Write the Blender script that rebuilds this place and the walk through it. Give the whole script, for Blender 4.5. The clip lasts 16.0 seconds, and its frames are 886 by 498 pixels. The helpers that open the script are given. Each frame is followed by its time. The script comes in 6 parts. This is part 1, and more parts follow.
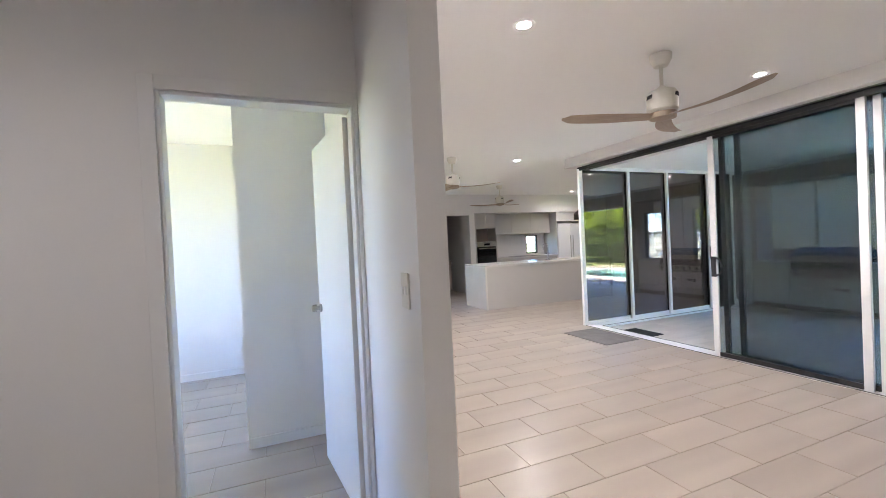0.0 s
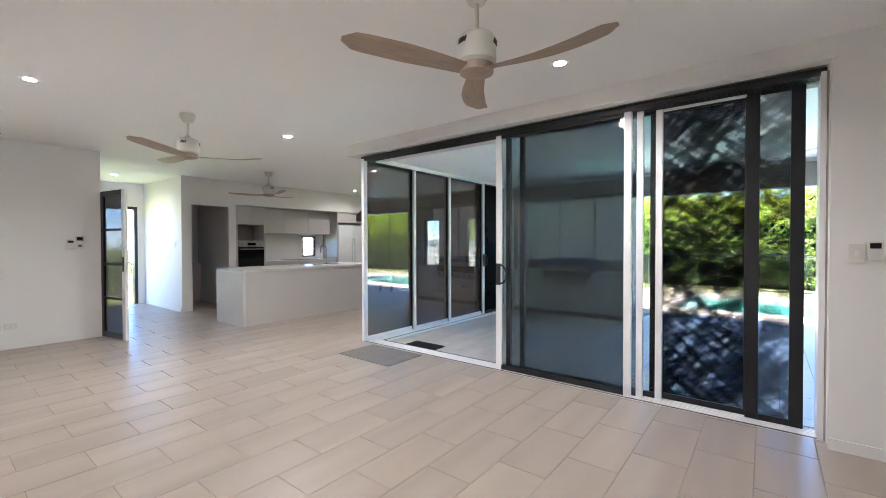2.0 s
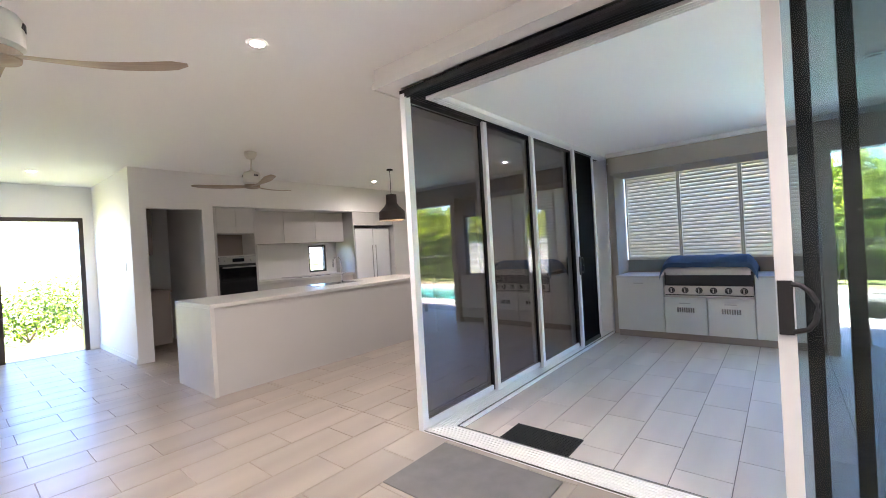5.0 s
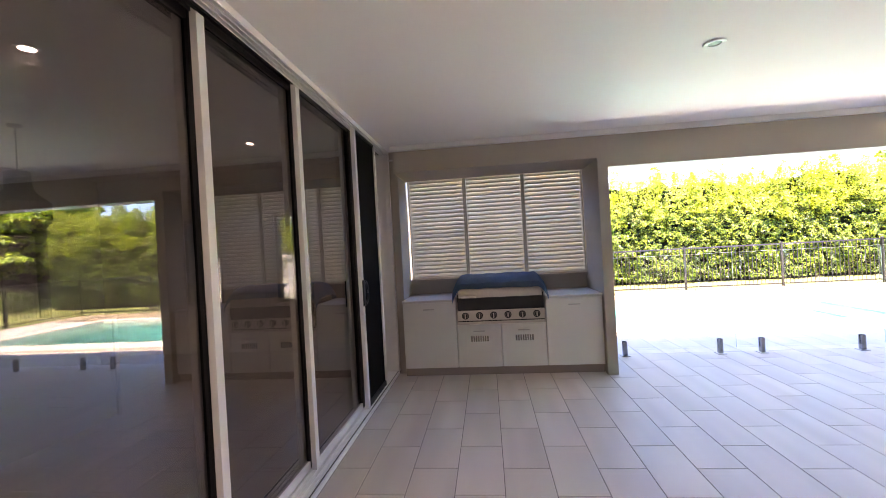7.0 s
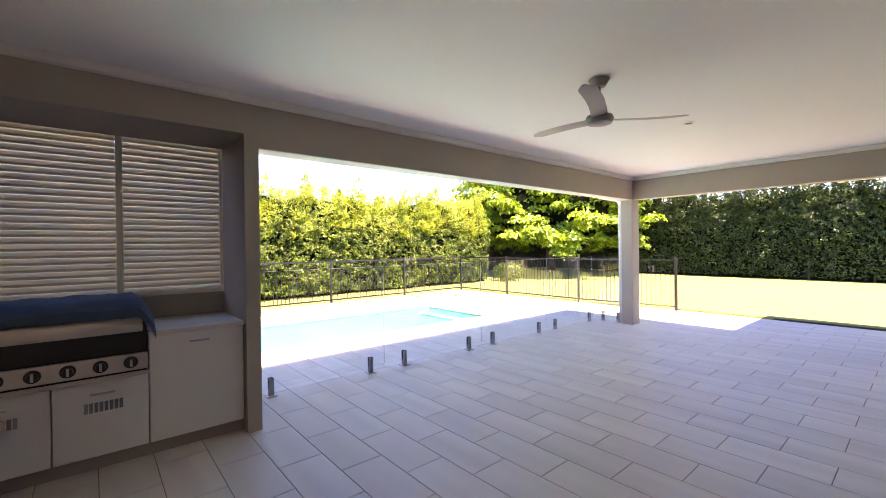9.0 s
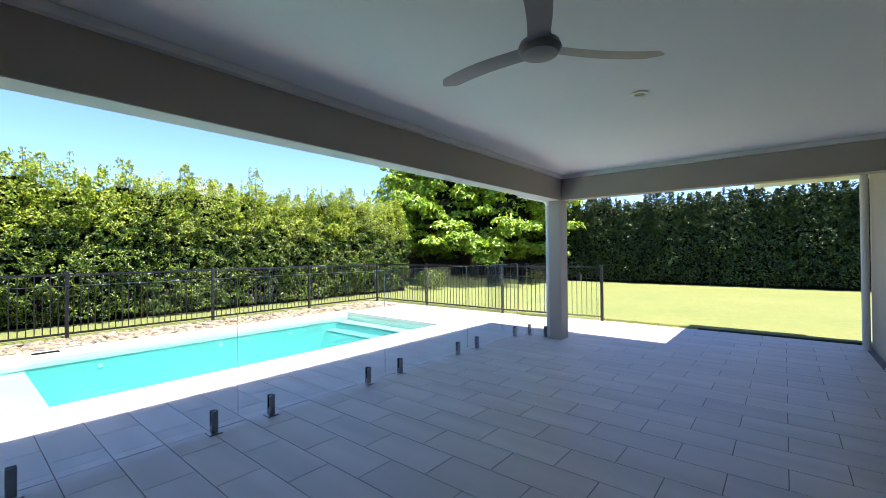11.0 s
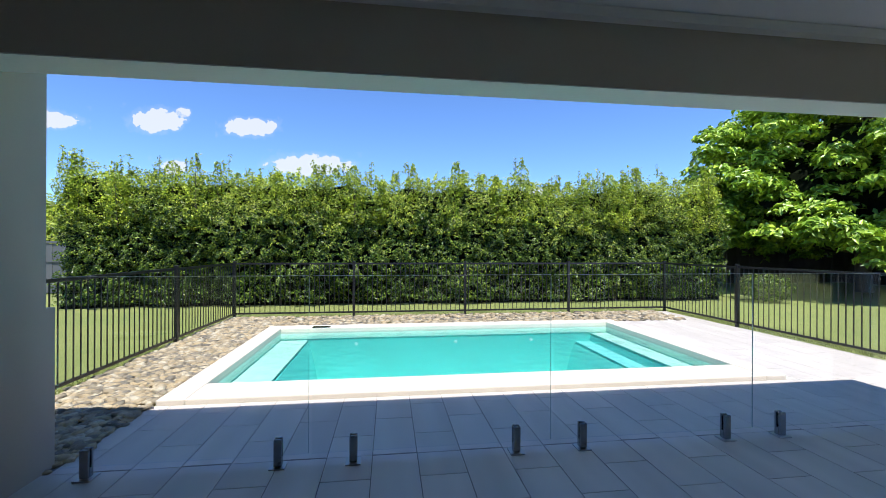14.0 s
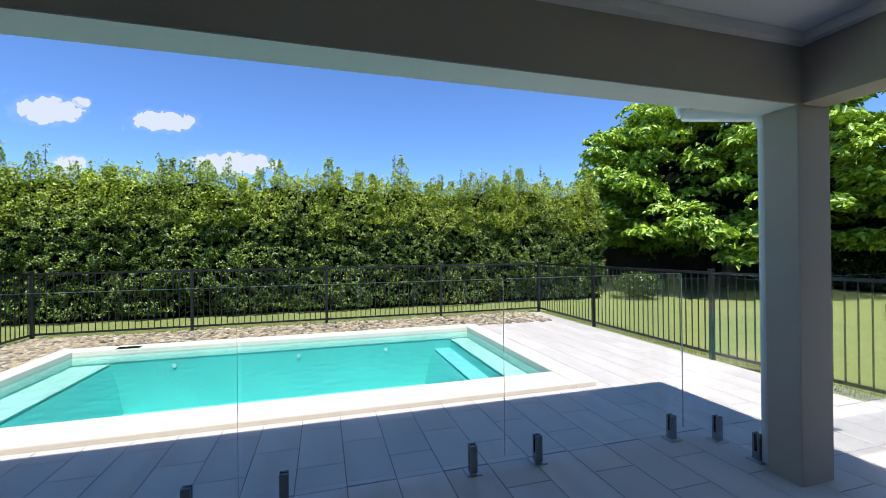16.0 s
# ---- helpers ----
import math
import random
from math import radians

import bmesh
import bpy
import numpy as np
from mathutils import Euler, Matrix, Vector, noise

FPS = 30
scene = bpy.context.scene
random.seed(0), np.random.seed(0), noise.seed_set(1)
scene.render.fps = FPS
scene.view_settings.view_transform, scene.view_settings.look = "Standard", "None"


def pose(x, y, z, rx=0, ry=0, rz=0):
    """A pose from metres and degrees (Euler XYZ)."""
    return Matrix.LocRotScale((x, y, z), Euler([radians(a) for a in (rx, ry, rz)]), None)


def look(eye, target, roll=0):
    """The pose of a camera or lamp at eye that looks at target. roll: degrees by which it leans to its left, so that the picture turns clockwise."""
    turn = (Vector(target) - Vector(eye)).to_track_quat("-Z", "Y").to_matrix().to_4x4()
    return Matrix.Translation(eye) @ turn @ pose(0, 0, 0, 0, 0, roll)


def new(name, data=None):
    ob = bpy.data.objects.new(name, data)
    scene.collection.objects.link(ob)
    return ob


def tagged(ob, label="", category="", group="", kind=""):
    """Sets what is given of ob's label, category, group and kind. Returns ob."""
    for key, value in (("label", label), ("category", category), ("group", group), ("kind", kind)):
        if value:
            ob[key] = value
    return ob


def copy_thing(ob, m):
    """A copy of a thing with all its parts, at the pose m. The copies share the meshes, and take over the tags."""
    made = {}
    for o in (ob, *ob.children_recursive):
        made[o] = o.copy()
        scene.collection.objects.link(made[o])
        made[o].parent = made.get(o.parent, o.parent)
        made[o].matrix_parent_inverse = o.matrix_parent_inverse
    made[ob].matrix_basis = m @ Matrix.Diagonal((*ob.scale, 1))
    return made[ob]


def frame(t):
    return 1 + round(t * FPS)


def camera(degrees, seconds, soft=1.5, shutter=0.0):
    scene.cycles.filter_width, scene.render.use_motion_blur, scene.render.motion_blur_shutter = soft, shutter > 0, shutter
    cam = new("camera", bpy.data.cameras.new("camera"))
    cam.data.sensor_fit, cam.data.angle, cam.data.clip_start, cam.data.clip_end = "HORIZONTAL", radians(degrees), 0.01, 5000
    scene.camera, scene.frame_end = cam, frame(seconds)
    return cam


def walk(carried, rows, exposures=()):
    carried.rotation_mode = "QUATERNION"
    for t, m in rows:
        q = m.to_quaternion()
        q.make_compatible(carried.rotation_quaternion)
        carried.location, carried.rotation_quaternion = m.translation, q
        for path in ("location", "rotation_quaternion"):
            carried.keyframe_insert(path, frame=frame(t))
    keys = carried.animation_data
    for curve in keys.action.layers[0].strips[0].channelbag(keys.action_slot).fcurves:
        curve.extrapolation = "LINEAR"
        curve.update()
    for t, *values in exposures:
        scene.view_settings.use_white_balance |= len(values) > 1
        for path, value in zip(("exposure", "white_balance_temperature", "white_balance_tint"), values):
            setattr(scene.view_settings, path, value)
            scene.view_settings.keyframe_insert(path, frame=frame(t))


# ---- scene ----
cam = camera(94.0, 16.0, soft=0.9)
PATH = [
    (0, (-0.252, -0.748, 1.508), (0.573, 1.250, 1.477), -2.7),
    (0.5, (-0.152, -0.450, 1.503), (1.231, 1.211, 1.451), -2.3),
    (1, (0.020, -0.251, 1.452), (1.770, 1.017, 1.397), -1.6),
    (1.5, (0.297, -0.059, 1.417), (2.152, 1.050, 1.373), -0.3),
    (2, (0.568, 0.204, 1.426), (2.270, 1.537, 1.395), -0.1),
    (2.5, (0.857, 0.530, 1.446), (2.346, 2.099, 1.439), -0.3),
    (3, (1.172, 0.864, 1.466), (2.514, 2.558, 1.479), -0.4),
    (3.2, (1.270, 1.023, 1.470), (2.590, 2.737, 1.487), -0.6),
    (5.3, (2.449, 2.760, 1.429), (4.214, 4.010, 1.417), -3.5),
    (5.5, (2.605, 2.872, 1.432), (4.433, 4.026, 1.421), -3.5),
    (6, (3.013, 3.121, 1.450), (4.983, 4.010, 1.435), -3.6),
    (6.5, (3.405, 3.379, 1.460), (5.489, 3.955, 1.452), -3.5),
    (7, (3.822, 3.476, 1.465), (5.972, 3.706, 1.456), -3.2),
    (7.5, (4.185, 3.514, 1.469), (6.341, 3.349, 1.452), -2.8),
    (8, (4.491, 3.431, 1.499), (6.569, 2.833, 1.448), -2.2),
    (8.5, (4.763, 3.300, 1.481), (6.655, 2.257, 1.430), -1.1),
    (9, (4.989, 3.152, 1.430), (6.639, 1.755, 1.419), -0.7),
    (9.5, (5.223, 2.980, 1.393), (6.645, 1.351, 1.411), -1.0),
    (9.7, (5.300, 2.899, 1.387), (6.647, 1.208, 1.406), -0.7),
    (11.8, (5.921, 1.524, 1.400), (7.394, -0.059, 1.432), 0.2),
    (12, (5.989, 1.399, 1.386), (7.586, -0.058, 1.415), 0.2),
    (12.5, (6.130, 1.066, 1.406), (7.991, -0.035, 1.425), 0.4),
    (13, (6.236, 0.700, 1.393), (8.261, -0.058, 1.407), 0.3),
    (13.5, (6.342, 0.353, 1.377), (8.451, -0.124, 1.387), 0.3),
    (14, (6.431, -0.004, 1.383), (8.574, -0.285, 1.384), 0.2),
    (14.5, (6.489, -0.383, 1.376), (8.642, -0.579, 1.377), -0.1),
    (15, (6.597, -0.777, 1.371), (8.746, -1.016, 1.374), -0.5),
    (15.5, (6.675, -1.185, 1.379), (8.802, -1.571, 1.385), -0.7),
    (16, (6.724, -1.600, 1.395), (8.800, -2.200, 1.404), -0.6),
]
EXPOSURES = [
    (0.0, 4.4, 6250, 18), (1.5, 4.15, 6100, 15), (3.0, 4.25, 6150, 16), (5.5, 4.4, 6800, 24), (7.5, 3.6, 8600, 40), (8.5, 3.1, 8900, 42),
    (9.5, 2.4, 7800, 34), (12.0, 1.05, 6100, 15), (13.5, 0.75, 6050, 13), (16.0, 0.58, 6000, 12),
]
walk(cam, [(t, look(eye, target, roll)) for t, eye, target, roll in PATH], EXPOSURES)

# ---- world and sun ----
SUN_EL, SUN_AZ = radians(68.5), radians(-92)
world = bpy.data.worlds.new("world")
scene.world = world
world.use_nodes = True
wn = world.node_tree
sky = wn.nodes.new("ShaderNodeTexSky")
sky.sky_type = "NISHITA"
sky.sun_disc = False
sky.sun_elevation, sky.sun_rotation = SUN_EL, SUN_AZ
sky.air_density, sky.dust_density, sky.ozone_density = 0.75, 0.0, 10.0
wn.nodes["Background"].inputs["Strength"].default_value = 0.15
wn.links.new(sky.outputs[0], wn.nodes["Background"].inputs["Color"])
sun_data = bpy.data.lights.new("sun", "SUN")
sun_data.energy, sun_data.angle, sun_data.color = 5.0, radians(0.5), (1.0, 0.95, 0.87)
sun = new("sun", sun_data)
sun_dir = Vector((math.cos(SUN_EL) * math.sin(SUN_AZ), math.cos(SUN_EL) * math.cos(SUN_AZ), math.sin(SUN_EL)))
sun.matrix_world = look(sun_dir * 40, (0, 0, 0))

# levels
PATIO, CEIL, PCEIL, HEAD, BEAM = -0.03, 2.62, 2.64, 2.645, 2.245

# The rooms are drawn from the door corner at 1 : 1.081; PLACE is switched between rooms and garden.
GARDEN = Matrix.Identity(4)
ROOM = Matrix.Translation((4.567, 4.838, 0.002)) @ Matrix.Scale(1.081, 4) @ Matrix.Translation((-4.567, -4.838, 0))
PLACE = ROOM


# ---- materials ----
def material(name, colour, rough=0.5, metal=0.0, spec=0.5):
    m = bpy.data.materials.new(name)
    m.use_nodes = True
    b = m.node_tree.nodes["Principled BSDF"]
    b.inputs["Base Color"].default_value = (*colour, 1)
    b.inputs["Roughness"].default_value = rough
    b.inputs["Metallic"].default_value = metal
    b.inputs["Specular IOR Level"].default_value = spec
    return m


def node(m, kind, **values):
    n = m.node_tree.nodes.new(kind)
    for key, value in values.items():
        n.inputs[key.replace("_", " ")].default_value = value
    return n


def wire(m, a, b):
    m.node_tree.links.new(a, b)


def bsdf(m):
    return m.node_tree.nodes["Principled BSDF"]


def coords(m, scale=(1, 1, 1)):
    c = m.node_tree.nodes.new("ShaderNodeTexCoord")
    mp = m.node_tree.nodes.new("ShaderNodeMapping")
    mp.inputs["Scale"].default_value = scale
    wire(m, c.outputs["Object"], mp.inputs["Vector"])
    return mp.outputs["Vector"]


def noise_tex(m, vec, scale, detail=4.0, rough=0.55):
    n = node(m, "ShaderNodeTexNoise", Scale=scale, Detail=detail, Roughness=rough)
    wire(m, vec, n.inputs["Vector"])
    return n.outputs["Fac"]


def ramp(m, fac, *stops):
    r = m.node_tree.nodes.new("ShaderNodeValToRGB")
    els = r.color_ramp.elements
    while len(els) < len(stops):
        els.new(0.5)
    for e, (p, c) in zip(els, stops):
        e.position, e.color = p, (*c, 1)
    wire(m, fac, r.inputs["Fac"])
    return r.outputs["Color"]


def mix(m, a, b, fac, mode="MIX"):
    n = m.node_tree.nodes.new("ShaderNodeMix")
    n.data_type, n.blend_type = "RGBA", mode
    for value, key in ((fac, 0), (a, 6), (b, 7)):
        if isinstance(value, bpy.types.NodeSocket):
            wire(m, value, n.inputs[key])
        else:
            n.inputs[key].default_value = value if key == 0 else (*value, 1)
    return n.outputs[2]


def bump(m, height, strength=0.2, distance=0.004):
    n = node(m, "ShaderNodeBump", Strength=strength, Distance=distance)
    wire(m, height, n.inputs["Height"])
    wire(m, n.outputs["Normal"], bsdf(m).inputs["Normal"])


def mottled(name, colour, rough=0.6, amount=0.12, big=1.3, small=45.0, relief=0.12, metal=0.0, depth=0.003):
    """Paint, plaster or stone: a colour that varies softly at two scales, with fine relief."""
    m = material(name, colour, rough, metal)
    v = coords(m)
    low, high = noise_tex(m, v, big, 3), noise_tex(m, v, small, 5)
    dark, light = tuple(c * (1 - amount) for c in colour), tuple(min(1, c * (1 + amount)) for c in colour)
    base = ramp(m, low, (0.3, dark), (0.7, light))
    base = mix(m, base, ramp(m, high, (0.3, tuple(c * (1 - amount * 0.6) for c in colour)), (0.7, light)), 0.35)
    wire(m, base, bsdf(m).inputs["Base Color"])
    if relief:
        bump(m, high, relief, depth)
    return m


M_WALL = mottled("white_wall_paint", (0.80, 0.785, 0.765), 0.6, 0.025, 0.8, 160, 0.08, depth=0.001)
M_CEIL = mottled("white_ceiling_paint", (0.90, 0.895, 0.88), 0.75, 0.015, 0.7, 120, 0.05, depth=0.001)
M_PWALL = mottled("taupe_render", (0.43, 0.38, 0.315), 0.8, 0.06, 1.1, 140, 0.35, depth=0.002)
M_TRIM = mottled("white_gloss_trim", (0.78, 0.77, 0.75), 0.35, 0.02, 2, 60, 0.03, depth=0.001)
M_WHITE = mottled("white_powder_coat", (0.82, 0.82, 0.82), 0.32, 0.025, 3, 200, 0.04, depth=0.001)
M_BLACK = mottled("black_powder_coat", (0.012, 0.012, 0.014), 0.38, 0.2, 4, 200, 0.05, depth=0.001)
M_CAB = mottled("grey_laminate", (0.52, 0.50, 0.475), 0.38, 0.025, 1.5, 90, 0.03, depth=0.001)
M_STONE = mottled("pale_stone_top", (0.60, 0.585, 0.555), 0.36, 0.06, 4, 180, 0.0)
M_SHUTTER = mottled("cream_powder_coat", (0.86, 0.77, 0.62), 0.4, 0.03, 5, 120, 0.02, depth=0.001)
M_OUTCAB = mottled("pale_grey_laminate", (0.66, 0.655, 0.63), 0.38, 0.025, 1.5, 90, 0.03, depth=0.001)
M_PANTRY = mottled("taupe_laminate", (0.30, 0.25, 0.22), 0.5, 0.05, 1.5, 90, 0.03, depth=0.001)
M_STEEL = mottled("brushed_steel", (0.46, 0.45, 0.43), 0.3, 0.06, 3, 220, 0.05, metal=1.0, depth=0.001)
M_FANGREY = mottled("grey_fan_metal", (0.27, 0.26, 0.25), 0.42, 0.06, 4, 150, 0.03, depth=0.001)
M_CHROME = mottled("chrome", (0.75, 0.75, 0.76), 0.1, 0.03, 3, 100, 0.0, metal=1.0)
M_DARKST = mottled("dark_spigot_steel", (0.30, 0.30, 0.30), 0.22, 0.1, 6, 120, 0.02, metal=1.0, depth=0.001)
M_OVEN = mottled("black_oven_glass", (0.006, 0.006, 0.007), 0.08, 0.1, 3, 90, 0.0)
M_RUBBER = mottled("black_rubber", (0.014, 0.014, 0.014), 0.8, 0.25, 8, 150, 0.4)
M_MAT = mottled("grey_woven_mat", (0.19, 0.18, 0.17), 0.95, 0.15, 8, 400, 0.8, depth=0.004)
M_COVER = mottled("blue_canvas", (0.10, 0.17, 0.28), 0.8, 0.2, 5, 350, 0.4)
M_PLASTIC = mottled("white_plastic", (0.70, 0.68, 0.62), 0.45, 0.03, 5, 120, 0.02, depth=0.001)
M_FANBODY = mottled("cream_metal", (0.66, 0.64, 0.57), 0.4, 0.03, 4, 120, 0.02, depth=0.001)
M_BULKHEAD = mottled("shade_liner", (0.05, 0.04, 0.035), 0.6, 0.1, 4, 100, 0.05)
M_GREYFENCE = mottled("grey_sheet_steel", (0.10, 0.105, 0.11), 0.5, 0.06, 1.2, 60, 0.05)
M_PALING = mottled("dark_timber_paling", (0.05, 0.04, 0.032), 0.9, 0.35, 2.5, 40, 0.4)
M_DARKWOOD = mottled("dark_stained_frame", (0.035, 0.022, 0.016), 0.45, 0.3, 3, 60, 0.15)
M_COPING = mottled("cream_coping", (0.62, 0.545, 0.455), 0.75, 0.07, 1.6, 110, 0.4, depth=0.003)
M_EAVE = mottled("pale_soffit", (0.62, 0.63, 0.61), 0.6, 0.06, 0.9, 60, 0.1)
M_ROOF = mottled("grey_roof", (0.22, 0.22, 0.22), 0.6, 0.1, 1, 40, 0.2)


def tile_material(name, light, dark, rough, calm):
    """Porcelain with a soft timber-like streak along x."""
    m = material(name, light, rough)
    info = m.node_tree.nodes.new("ShaderNodeObjectInfo")
    isl = m.node_tree.nodes.new("ShaderNodeNewGeometry")
    c = m.node_tree.nodes.new("ShaderNodeTexCoord")
    add = m.node_tree.nodes.new("ShaderNodeVectorMath")
    add.operation = "MULTIPLY_ADD"
    add.inputs[1].default_value = (1, 1, 1)
    off = m.node_tree.nodes.new("ShaderNodeCombineXYZ")
    sca = m.node_tree.nodes.new("ShaderNodeMath")
    sca.operation = "MULTIPLY_ADD"
    sca.inputs[1].default_value = 37.0
    wire(m, info.outputs["Random"], sca.inputs[0])
    wire(m, isl.outputs["Random Per Island"], sca.inputs[2])
    for k in range(3):
        wire(m, sca.outputs[0], off.inputs[k])
    wire(m, c.outputs["Object"], add.inputs[0])
    wire(m, off.outputs[0], add.inputs[2])
    mp = m.node_tree.nodes.new("ShaderNodeMapping")
    mp.inputs["Scale"].default_value = (0.35, 3.6, 1.0)
    wire(m, add.outputs[0], mp.inputs["Vector"])
    streak = noise_tex(m, mp.outputs["Vector"], 1.3, 1.5, 0.4)
    mid = tuple((a + b) / 2 for a, b in zip(light, dark))
    base = mix(m, mix(m, dark, light, streak), mid, calm)
    both = m.node_tree.nodes.new("ShaderNodeMath")
    both.operation = "ADD"
    wire(m, info.outputs["Random"], both.inputs[0])
    wire(m, isl.outputs["Random Per Island"], both.inputs[1])
    frac = m.node_tree.nodes.new("ShaderNodeMath")
    frac.operation = "FRACT"
    wire(m, both.outputs[0], frac.inputs[0])
    tint = ramp(m, frac.outputs[0], (0.0, (0.965, 0.965, 0.965)), (1.0, (1.02, 1.015, 1.01)))
    base = mix(m, base, tint, 1.0, "MULTIPLY")
    wire(m, base, bsdf(m).inputs["Base Color"])
    return m


M_TILE = tile_material("timber_look_tile", (0.47, 0.405, 0.34), (0.27, 0.225, 0.185), 0.33, 0.05)
M_PTILE = tile_material("patio_tile", (0.72, 0.65, 0.59), (0.43, 0.38, 0.34), 0.42, 0.1)
M_GROUT = mottled("grey_grout", (0.17, 0.155, 0.14), 0.9, 0.12, 6, 200, 0.2)
M_GROUTIN = mottled("beige_grout", (0.34, 0.29, 0.245), 0.85, 0.1, 6, 200, 0.2)


def gloss_share(m, ior, normal=None):
    """Schlick's share of mirrored light, the same from both sides of a sheet."""
    lw = node(m, "ShaderNodeLayerWeight", Blend=0.5)
    if normal:
        wire(m, normal, lw.inputs["Normal"])
    power = m.node_tree.nodes.new("ShaderNodeMath")
    power.operation = "POWER"
    power.inputs[1].default_value = 4.2
    wire(m, lw.outputs["Facing"], power.inputs[0])
    f0 = ((ior - 1) / (ior + 1)) ** 2
    share = m.node_tree.nodes.new("ShaderNodeMath")
    share.operation = "MULTIPLY_ADD"
    share.inputs[1].default_value, share.inputs[2].default_value = 1 - f0, f0
    wire(m, power.outputs[0], share.inputs[0])
    return share.outputs[0]


def glass(name, tint, gloss=0.02, ior=1.5):
    m = bpy.data.materials.new(name)
    m.use_nodes = True
    t = m.node_tree
    t.nodes.remove(bsdf(m))
    clear = node(m, "ShaderNodeBsdfTransparent", Color=(*tint, 1))
    shine = node(m, "ShaderNodeBsdfGlossy", Roughness=gloss, Color=(0.95, 0.97, 0.97, 1))
    blend = t.nodes.new("ShaderNodeMixShader")
    wire(m, gloss_share(m, ior), blend.inputs[0])
    wire(m, clear.outputs[0], blend.inputs[1])
    wire(m, shine.outputs[0], blend.inputs[2])
    wire(m, blend.outputs[0], t.nodes["Material Output"].inputs["Surface"])
    return m


M_GLASS = glass("clear_glass", (0.975, 0.99, 0.985), 0.0)
M_TINT = glass("grey_tinted_glass", (0.75, 0.785, 0.79), 0.0, 1.32)
M_DARKGLASS = glass("dark_screened_glass", (0.37, 0.355, 0.345), 0.0, 2.0)
M_SMOKED = glass("smoked_glass", (0.22, 0.22, 0.225), 0.0, 1.6)
M_GLASSEDGE = mottled("green_glass_edge", (0.35, 0.45, 0.42), 0.2, 0.1, 3, 60, 0)


def mesh_screen(name, scale, low, high, clear_part):
    """Woven security mesh whose two overlapping layers beat into broad crossed bands."""
    m = bpy.data.materials.new(name)
    m.use_nodes = True
    t = m.node_tree
    v = coords(m)
    bands = []
    for turn, seed in ((radians(36), 0.0), (radians(-50), 7.0), (radians(62), 3.0)):
        mp = t.nodes.new("ShaderNodeMapping")
        mp.vector_type = "TEXTURE"
        mp.inputs["Location"].default_value = (seed, seed, seed)
        mp.inputs["Rotation"].default_value = (turn, 0, 0)
        mp.inputs["Scale"].default_value = (1.0, 1 / scale, 5.0 / scale)
        wire(m, v, mp.inputs["Vector"])
        bands.append(noise_tex(m, mp.outputs["Vector"], 5.5, 2.0, 0.4))
    total = bands[0]
    for other in bands[1:]:
        both = t.nodes.new("ShaderNodeMath")
        both.operation = "MULTIPLY"
        wire(m, total, both.inputs[0])
        wire(m, other, both.inputs[1])
        total = both.outputs[0]
    opening = ramp(m, total, (0.04, (low,) * 3), (0.12, ((low + high) * 0.4,) * 3), (0.20, (high,) * 3))
    clear = node(m, "ShaderNodeBsdfTransparent")
    wire(m, opening, clear.inputs["Color"])
    b = bsdf(m)
    b.inputs["Base Color"].default_value = (0.012, 0.012, 0.013, 1)
    b.inputs["Roughness"].default_value = 0.5
    blend = t.nodes.new("ShaderNodeMixShader")
    blend.inputs[0].default_value = clear_part
    wire(m, b.outputs[0], blend.inputs[1])
    wire(m, clear.outputs[0], blend.inputs[2])
    wire(m, blend.outputs[0], t.nodes["Material Output"].inputs["Surface"])
    return m


M_MESH = mesh_screen("black_security_mesh", 3.0, 0.05, 0.52, 0.92)
M_MESHEND = mesh_screen("black_open_mesh", 2.2, 0.22, 0.75, 0.94)
M_MESHFINE = mesh_screen("black_fine_mesh", 1.0, 0.02, 0.10, 0.7)


def emitter(name, colour, strength):
    m = bpy.data.materials.new(name)
    m.use_nodes = True
    b = bsdf(m)
    b.inputs["Base Color"].default_value = (0.8, 0.8, 0.8, 1)
    b.inputs["Emission Color"].default_value = (*colour, 1)
    b.inputs["Emission Strength"].default_value = strength
    return m


M_LAMP = emitter("lit_lens", (1.0, 0.95, 0.88), 9.0)


def wood_material(name, light, dark, axis_scale, rough=0.5):
    m = material(name, light, rough)
    v = coords(m, axis_scale)
    grain = noise_tex(m, v, 6, 6, 0.6)
    wire(m, ramp(m, grain, (0.3, dark), (0.7, light)), bsdf(m).inputs["Base Color"])
    bump(m, grain, 0.1, 0.002)
    return m


M_BLADE = wood_material("pale_timber", (0.42, 0.33, 0.25), (0.31, 0.235, 0.175), (1, 9, 1))
M_POLE = wood_material("bare_timber", (0.45, 0.36, 0.22), (0.33, 0.25, 0.15), (8, 8, 1))


# ---- mesh helpers ----
def box(bm, x0, y0, z0, x1, y1, z1, bevel=0.0):
    m = Matrix.Translation(((x0 + x1) / 2, (y0 + y1) / 2, (z0 + z1) / 2)) @ Matrix.Diagonal((abs(x1 - x0), abs(y1 - y0), abs(z1 - z0), 1))
    made = bmesh.ops.create_cube(bm, size=1, matrix=m)["verts"]
    if bevel:
        edges = list({e for v in made for e in v.link_edges})
        bmesh.ops.bevel(bm, geom=edges, offset=bevel, segments=2, affect="EDGES", profile=0.6)
    return made


def tube(bm, a, b, r0, r1=None, seg=12):
    a, b = Vector(a), Vector(b)
    m = Matrix.Translation((a + b) / 2) @ (b - a).to_track_quat("Z", "Y").to_matrix().to_4x4()
    bmesh.ops.create_cone(bm, cap_ends=True, segments=seg, radius1=r0, radius2=r0 if r1 is None else r1, depth=(b - a).length, matrix=m)


